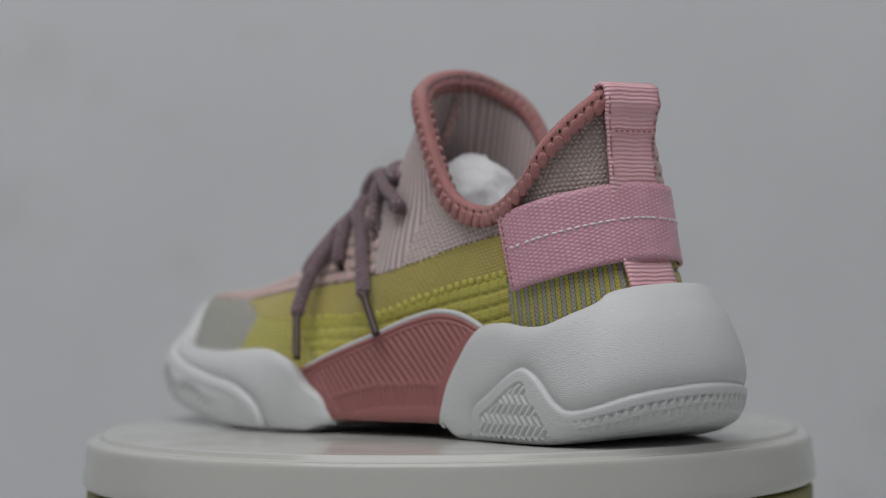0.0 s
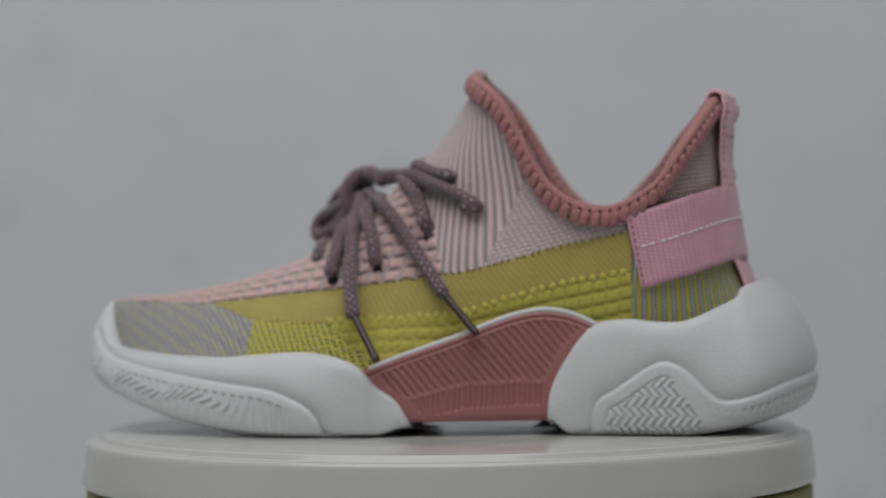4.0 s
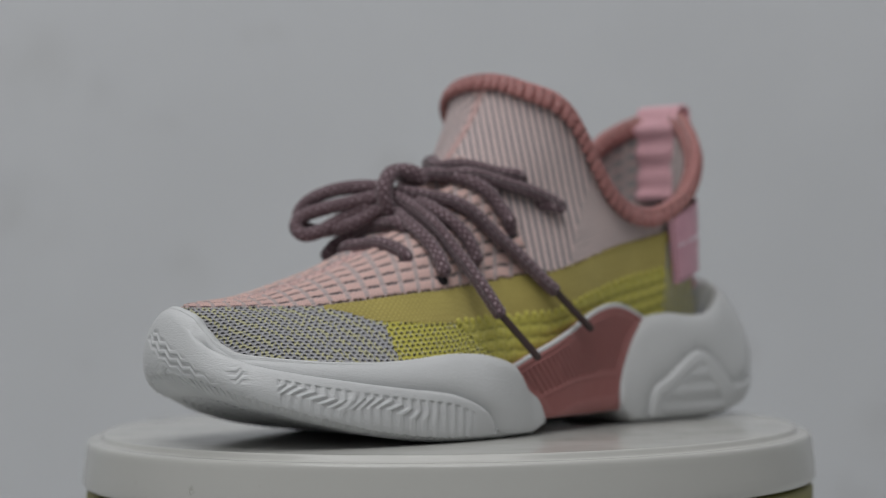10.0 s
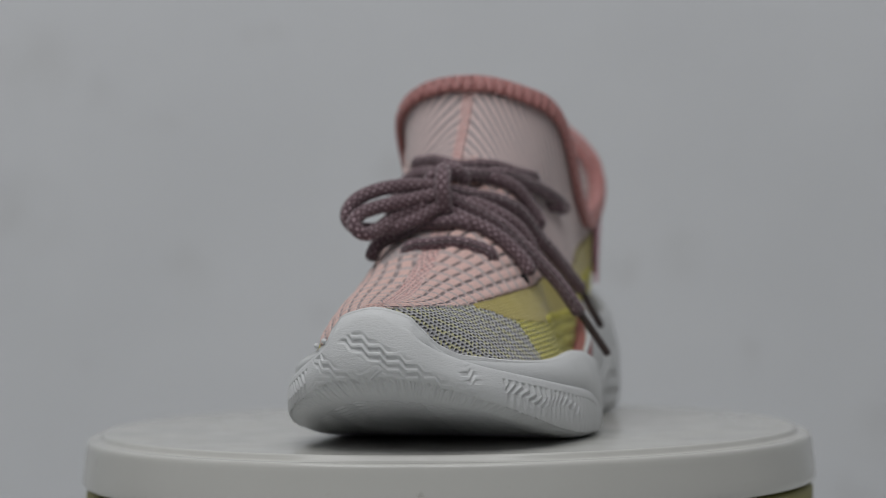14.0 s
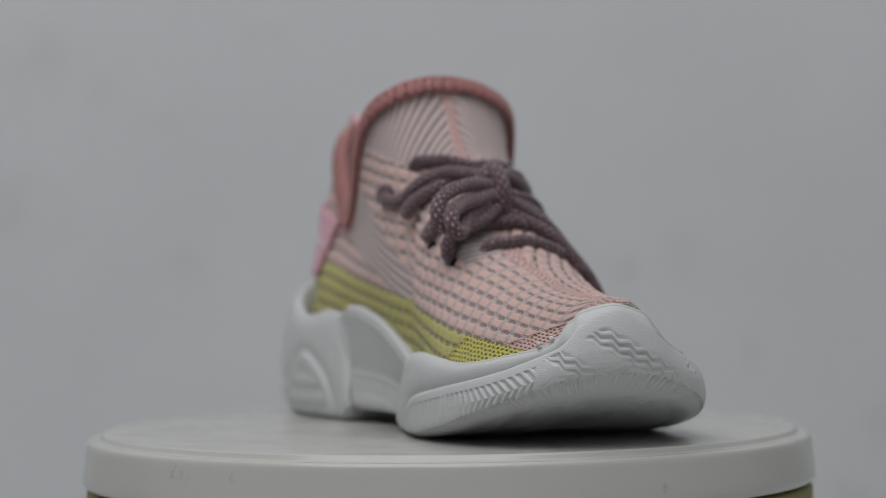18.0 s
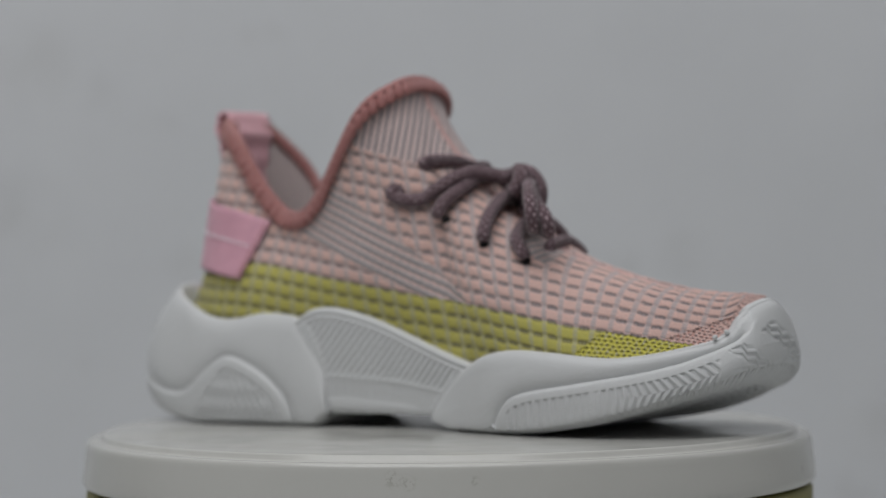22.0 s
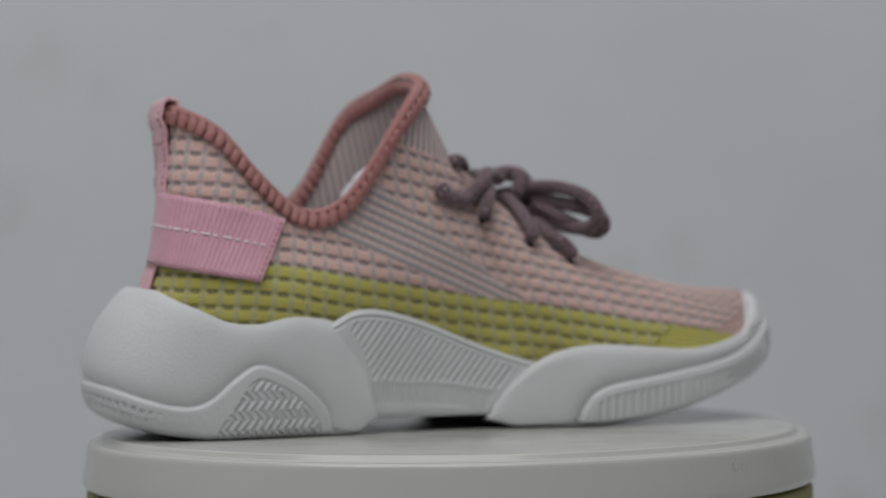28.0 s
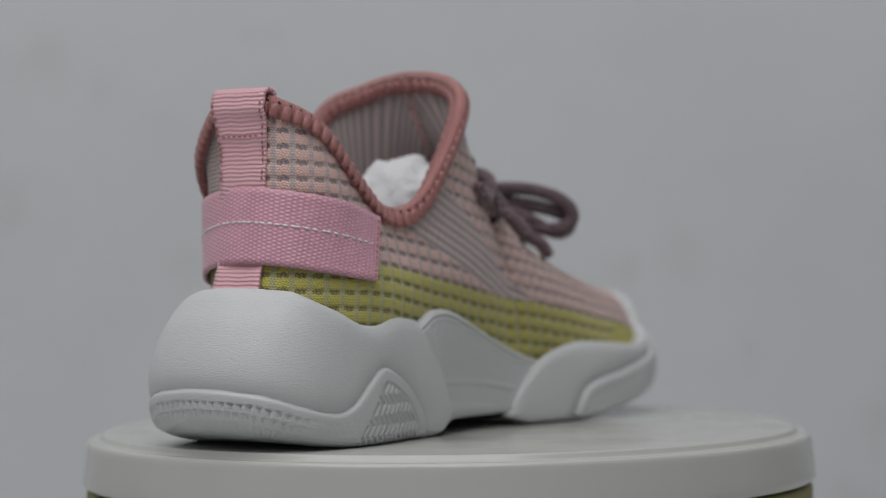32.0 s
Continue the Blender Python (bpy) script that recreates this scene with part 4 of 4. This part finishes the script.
P = block(FORE, FORE_TOP, lambda x, y: np.where(x > 17, 1.5 + 5.5 * smooth(-y, 14, 38), 1.2 + 1.8 * smooth(-y, 30, 48)) * (1 - smooth(-y, 95, 128)) + 4.0 * smooth(-y, 95, 128), lambda x, y: 2.5 + 3 * smooth(-y, 90, 128),
          lambda x, y: 3.0 * np.where(x > 17, smooth(y, -9, 1), smooth(y, -19, -8)), per=36)
y, z, a_side = P[..., 1], P[..., 2], P[..., 0] > 17
d = np.where(a_side, far_from(GROOVE_A, y, z), far_from(GROOVE_B, y, z))
wallish = np.zeros(P.shape[:2])
wallish[:, 62:190] = 1
run = np.concatenate([[0], np.cumsum(np.linalg.norm(np.diff(P[:, 120], axis=0), axis=1))])[:, None] + 0 * z
relief = np.where(d > 0, -2.3 * np.exp(-d / 2.3), -2.3 * np.exp(d / 0.5)) * (1 - smooth(-y, 121, 125.5))
u, w = run, -d


def stroke(phase, pitch):
    """Raised bars with narrow sunk lines between."""
    return smooth(np.abs((phase / pitch) % 1 - 0.5) * 2, 0.40, 0.66)


# Side tread: upright teeth that jog towards the toe, in two clusters a side.
jog = np.clip((w - 6.0 - 1.2 * np.sin(u * 0.21)) / 3.2, 0, 1)
outer_bars = stroke(u - 5.0 * jog * smooth(u, 56, 84), 3.4)
inner_bars = stroke(u - 0.95 * np.abs(w - 8.0) * smooth(236 - u, 0, 30), 3.1)
outer_zone = smooth(u, 44, 50) * (1 - smooth(u, 116.5, 118)) * (1 - np.exp(-((u - 92 - (w - 6) * 0.8) / 1.3) ** 2))
inner_zone = smooth(u, 193, 195.5) * (1 - smooth(u, 270, 275)) * (1 - np.exp(-((u - 238) / 1.4) ** 2))
side_bars = np.where(u < 160, outer_bars, inner_bars)
side_zone = np.where(u < 160, outer_zone, inner_zone)
relief += side_zone * smooth(w, 3.6, 4.2) * (1 - 0.72 * smooth(w, 8.5, 14)) * 0.65 * (side_bars - 1)
# Toe tread: stepped lines in two slanting clusters and one small mark, faint ripples below them.
lean = u - 1.84 * z
tread_step = np.floor(u / 6.0) + np.clip(((u / 6.0) % 1 - 0.5) / 0.36, 0, 1)
toe_bars = stroke(z - 2.6 * np.where(u < 134, -tread_step, tread_step), 2.6)
toe_zone = np.maximum(np.exp(-((lean - 100) / 6.2) ** 4) * smooth(z, 21, 25), np.exp(-((lean - 127) / 5.2) ** 4) * smooth(z, 19, 24)) * (1 - smooth(u, 190, 193)) * smooth(u, 133, 138)
toe_zone = np.maximum(toe_zone, np.exp(-(((u - 130.6) / 3.6) ** 2 + ((w - 6.0) / 2.4) ** 2) ** 2))
relief += toe_zone * smooth(w, 2.0, 2.8) * 0.75 * (toe_bars - 1) * (0.55 + 0.45 * smooth(z, 24, 34))
ripple = smooth(np.abs(((z - 0.35 * y + 0.25 * u + 1.3 * np.sin(u * 0.5) + 0.5 * np.sin(u * 1.3 + z)) / 2.3) % 1 - 0.5) * 2, 0.3, 0.7)
low_zone = smooth(u, 120, 135) * (1 - smooth(u, 205, 225)) * smooth(w, 8, 12) * (1 - toe_zone)
relief += low_zone * (0.32 + 0.22 * np.sin(u * 0.31 + 0.8)) * (ripple - 1.0)
finish_block("forefoot_block", P, relief * wallish, M_FOAM, "white foam forefoot block with moulded tread and toe bumper")

SHANK_A = [(55, -17), (54.2, -11), (53.2, -3.5), (51.5, 8), (48.2, 19), (45.4, 27), (42.6, 35), (40.4, 44), (38.2, 52), (36.9, 58.7), (36, 66)]
SHANK_A_TOP = [24.5, 26, 29, 33, 37, 40.3, 43.2, 45, 44.2, 41.7, 38]
SHANK_B = [(-21, -30), (-20.8, -24), (-20.6, -15.6), (-20.8, -3.6), (-22, 12), (-24.3, 23.6), (-26.2, 33), (-27.4, 41), (-28, 47), (-28.4, 54)]
SHANK_B_TOP = [24, 26, 28.5, 33, 39.5, 43.3, 45.2, 44.7, 41.8, 38]


def shank(name, plan, tops, sign, material, label):
    t = np.linspace(0, len(plan) - 1, 330)
    c, top = curve(np.array(plan, float), t), curve(np.array(tops, float)[:, None], t)[:, 0]
    rows = [(14, 7.6), (2, 7.3), (0.4, 7.9), (0, 10), (0, 0.5), (0.2, 0.9), (0.8, 0.975), (2.2, 1.0), (6, 0.97), (9, 0.8)]
    pts = []
    for k, (d, h) in enumerate(rows):
        zz = np.full(len(c), float(h)) if k < 4 else 7 + (top - 7) * h
        pts.append(np.stack([c[:, 0] - sign * d, c[:, 1], zz], 1))
    v = np.concatenate([np.linspace(0, 3, 8)[:-1], np.linspace(3, 6, 70)[:-1], np.linspace(6, 9, 14)])
    P = curve(np.stack(pts).reshape(len(rows), -1), v).reshape(len(v), len(c), 3).transpose(1, 0, 2)
    y, z = P[..., 1], P[..., 2]
    gap = top[:, None] - z
    arc_line = np.interp(y, *np.array([(-15, 12), (-4, 13), (5, 16), (20, 19.5), (40, 20.5), (60, 19)]).T) if sign > 0 else np.interp(y, *np.array([(-30, 13), (-10, 16), (5, 18.5), (30, 20.5), (52, 19)]).T)
    slats = smooth(np.abs(((0.78 * y + 0.62 * z) / 2.3) % 1 - 0.5) * 2, 0.42, 0.62)
    teeth = smooth(np.abs((y / 1.75) % 1 - 0.5) * 2, 0.4, 0.7)
    if sign > 0:
        rear, front = np.interp(z, (12, 23, 32, 39.5), (46.8, 48.3, 53.5, 61)), np.interp(z, (7, 13.5, 18.5, 26), (4.8, 0, -7.4, -14))
    else:
        rear, front = np.interp(z, (12, 23, 33, 41), (36.6, 38, 41.5, 47)), np.interp(z, (7.5, 12, 19, 26), (-8.8, -11.6, -17.7, -26))
    frame_in = smooth(rear - y, 2.2, 2.8) * smooth(y - front, 2.2, 2.8)
    upper_zone = smooth(gap, 3.4, 4.0) * smooth(z - arc_line, 0.6, 1.1) * frame_in
    lower_zone = smooth(arc_line - z, 0.4, 0.9) * (1 - smooth(arc_line - z, 7.2, 8.2)) * frame_in
    h = (-0.7 if sign > 0 else -0.5) * (1 - slats) * upper_zone - 0.5 * (1 - teeth) * lower_zone - 0.6 * np.exp(-((gap - 2.6) / 0.45) ** 2)
    n = normals(P)
    n = n * np.sign(sign * n[150, 40, 0])
    P = P + n * h[..., None]
    faces = quads(*P.shape[:2]).reshape(-1, 4)
    return link_mesh(name, P.reshape(-1, 3) / 1000, faces, material, sneaker, label)


shank("shank_panel", SHANK_A, SHANK_A_TOP, 1, M_SHANK_PINK, "dusty pink slatted shank panel")
shank("shank_panel", SHANK_B, SHANK_B_TOP, -1, M_SHANK_WHITE, "white slatted shank panel")
bead = curve(np.column_stack([np.array(SHANK_A, float), np.array(SHANK_A_TOP, float)]), np.linspace(0.8, 9.4, 40))
tube("midsole_edge", list((bead + np.array((-1.6, 0, -0.2))) / 1000), 0.0010, M_FOAM, sneaker, "thin white foam edge above the pink panel", sides=8, steps=2)
core = [(x - 6 * (1 if x > 10 else -1), yy) for x, yy in [(55, -17), (51, 8), (44, 35), (39, 66), (-28, 60), (-26, 35), (-19, 0), (-24, -30)]]
link_mesh("shank_plate", np.array([(x, yy, zz) for zz in (7.5, 24) for x, yy in core]) / 1000, [[0, 1, 2, 3, 4, 5, 6, 7][::-1], [8, 9, 10, 11, 12, 13, 14, 15]] + [[k, (k + 1) % 8, (k + 1) % 8 + 8, k + 8] for k in range(8)],
          M_FOAM, sneaker, smooth=False)

# ---- laces ----
THIN, THIN_N = SKIN[::3, ::3].reshape(-1, 3), NORM[::3, ::3].reshape(-1, 3)


def over(points, gap=2.6, ends=(True, True)):
    """The lace's way, in millimetres, lifted where it would sink into the upper; an end that is let in goes through an eyelet."""
    p = curve(np.array(points, float), np.linspace(0, len(points) - 1, (len(points) - 1) * 4 + 1)) / 1000
    for k in range(len(p)):
        if not ends[0] and k < 3 or not ends[1] and k > len(p) - 4:
            continue
        i = np.argmin(((THIN - p[k]) ** 2).sum(1))
        d = (p[k] - THIN[i]) @ THIN_N[i]
        if d < gap / 1000:
            p[k] += THIN_N[i] * (gap / 1000 - d)
    p[1:-1] = (p[:-2] + 2 * p[1:-1] + p[2:]) / 4
    return list(p)


def lace(name, points, ends=(True, True), radius=0.0025, gap=2.6):
    return tube(name, over(points, gap, ends), radius, M_LACE, sneaker, sides=16, steps=3)


end_one = lace("lace_end", [(8, -30, 85), (12.9, -28, 82.5), (23, -26.5, 77), (32, -25, 69.7), (44.5, -22, 57), (50.5, -19.6, 48.5), (53.2, -18, 43.8)], gap=3.0)
end_two = lace("lace_end", [(8, -27, 86), (14.4, -23, 85), (22.5, -17, 82), (29.5, -10.4, 76.5), (38.2, 0, 65.2), (43.6, 8, 55.4), (46.3, 11.8, 51)], gap=3.0)
tube("aglet", list(np.array([(53.0, -18.2, 44.4), (57.2, -12.6, 36.2), (60.8, -7.6, 28.8)]) / 1000), 0.00135, M_AGLET, end_one, "dark brown plastic lace tip", sides=10)
tube("aglet", list(np.array([(46.1, 11, 52), (48.3, 18, 44.4), (50.4, 24.6, 37.4)]) / 1000), 0.00135, M_AGLET, end_two, "dark brown plastic lace tip", sides=10)
# Two slack loops lie side by side over the toe, one points back on each side of the tongue.
lace("bow_loop", [(6, -32, 87.5), (-1, -37, 88), (-9.2, -42.8, 86.8), (-16, -47.5, 83.8), (-19.3, -50.3, 79.5), (-18.6, -50.5, 75), (-13.5, -47.5, 72.6), (-6, -43, 73.6), (0.5, -39, 75.8), (7, -34, 80)])
lace("bow_loop", [(6, -34, 84.5), (-2, -40, 82.5), (-9.8, -46, 80.5), (-14.5, -52, 78), (-15.6, -54.6, 74.2), (-12.5, -53, 71.2), (-9.5, -48, 72.6), (-5.5, -41.5, 76.8), (3, -35.5, 81.5)])
lace("bow_loop", [(9, -24, 92), (15.2, -15.3, 92), (20.5, -6.5, 90.6), (26, 2.5, 88), (32, 11.5, 85), (36.5, 19.5, 81.8), (36, 22, 79.6), (32.5, 19, 79.5), (28, 14, 81)], (True, False), gap=2.8)
lace("bow_loop", [(6, -22, 91), (-1.4, -15.5, 92.8), (-9, -12, 91.5), (-14, -8, 87.8), (-16.6, -1, 83), (-17.8, 5, 83), (-17.8, 9, 84.8), (-15, 9.3, 86), (-11, 7, 85.5)], (True, False), gap=2.0)
lace("lace_knot", [(13, -19.5, 90.5), (11.5, -23.5, 92.8), (8, -27, 93.2), (4.5, -29.5, 90.5), (3, -28, 86)], radius=0.0028)
lace("lace_knot", [(7.5, -26, 93.2), (8.8, -31, 92), (9.6, -34.2, 86.8), (9.8, -33, 80.8), (9, -29, 78.5)], radius=0.0029)
CROSSINGS = [([(39.5, -30.6, 58), (37, -30.6, 62), (31, -30.4, 67.4), (17.1, -30.6, 75.6), (8, -28, 80)], 2.6),
             ([(37.4, -14.9, 62), (35, -16, 66), (29.6, -17.2, 70.1), (21.7, -20.8, 77.4), (13, -22.5, 82), (4, -23.3, 84.2), (-7.7, -25.4, 78.5), (-14, -27, 73.2), (-15.9, -27.6, 69.8)], 2.6),
             ([(32.2, 4, 70.5), (31.8, 2.8, 75), (30.7, 1.2, 78.3), (26.3, -2.4, 84.4), (14.5, -9.5, 89.5), (3, -12.5, 91), (-6.2, -13.8, 88.4), (-14.2, -11.3, 83.5), (-17.3, -9.7, 80), (-17.5, -9.4, 78)], 2.6),
             ([(-13.3, -43.1, 63.6), (-12.5, -40.5, 67), (-9.4, -37.3, 69.8), (3.2, -32.9, 73.6), (14, -31.5, 73.3), (22, -28, 69)], 2.6),
             ([(-0.5, -44.5, 64), (2, -44, 66), (12.9, -40.6, 66.8), (24, -38.6, 64.2), (27.1, -38.3, 62.5), (28.5, -38, 60.5)], 1.0),
             ([(-11.5, 3.5, 94), (-9.5, 0.9, 96.5), (-0.1, -5, 96.5), (7, -7, 93.6), (14, -3, 92.5), (21.7, 2.8, 91), (26.5, 10.5, 90), (26.5, 14, 88)], 1.0)]
for way, gap in CROSSINGS:
    lace("lace_crossing", way, (False, False), gap=gap)


def eyelet(name, s_place):
    """A dark worn hole in the knit where a lace goes in."""
    p = np.array(s_place) / 1000
    i = np.argmin(((THIN - p) ** 2).sum(1))
    bm = bmesh.new()
    bmesh.ops.create_uvsphere(bm, u_segments=16, v_segments=8, radius=1.0)
    for v in bm.verts:
        v.co = (v.co.x * 0.0021, v.co.y * 0.0021, v.co.z * 0.0008)
    me = bpy.data.meshes.new(name)
    bm.to_mesh(me)
    bm.free()
    me.materials.append(M_HOLE)
    ob = new(name, me)
    ob.matrix_basis = Matrix.Translation(Vector(THIN[i])) @ Vector(THIN_N[i]).to_track_quat("Z", "Y").to_matrix().to_4x4()
    ob.parent = sneaker


for place in ((39.5, -30.6, 56.6), (37.4, -14.9, 60.8), (32.2, 4, 69.4), (-15.9, -27.6, 68.8), (-17.6, -9.4, 77), (-13.3, -43.1, 62.6)):
    eyelet("eyelet", place)

tube("loose_thread", list(np.array([(33.5, 64, 75), (35.5, 67.5, 76.5), (37.2, 71, 76), (37.6, 74.5, 75)]) / 1000), 0.00018, M_THREAD, sneaker, "loose white thread end", sides=6)
bm = bmesh.new()
bmesh.ops.create_icosphere(bm, subdivisions=2, radius=0.0009)
me = bpy.data.meshes.new("foam_nub")
bm.to_mesh(me)
bm.free()
me.materials.append(M_FOAM)
for place in ((-0.0034, -0.1174, 0.0374), (-0.0068, -0.1150, 0.0358)):
    nub = new("foam_nub", me)
    nub.location, nub.parent = place, sneaker

# ---- tissue paper stuffed in the shoe ----
tissue = thing("tissue_paper", "crumpled white tissue paper stuffed inside the shoe", "paper")
bm = bmesh.new()
bmesh.ops.create_icosphere(bm, subdivisions=5, radius=1.0)
for v in bm.verts:
    k = 1 + 0.10 * noise.noise(v.co * 2.2) + 0.07 * abs(noise.noise(v.co * 5.0)) + 0.03 * noise.noise(v.co * 11.0)
    v.co = (0.004 + v.co.x * 0.020 * k, 0.019 + v.co.y * 0.020 * k, 0.0735 + v.co.z * 0.0245 * k)
me = bpy.data.meshes.new("wad")
bm.to_mesh(me)
bm.free()
me.polygons.foreach_set("use_smooth", np.full(len(me.polygons), True))
me.materials.append(M_TISSUE)
wad = new("wad", me)
wad.parent = tissue


def motions():
    """The platter turns at an even pace and carries the shoe with its stuffing."""
    rows = [(k * 0.5, pose(0, 0, 0, 0, 0, TURN * (k * 0.5 - 16.0))) for k in range(65)]
    for ob in (platter, sneaker, tissue):
        walk(ob, rows)


motions()
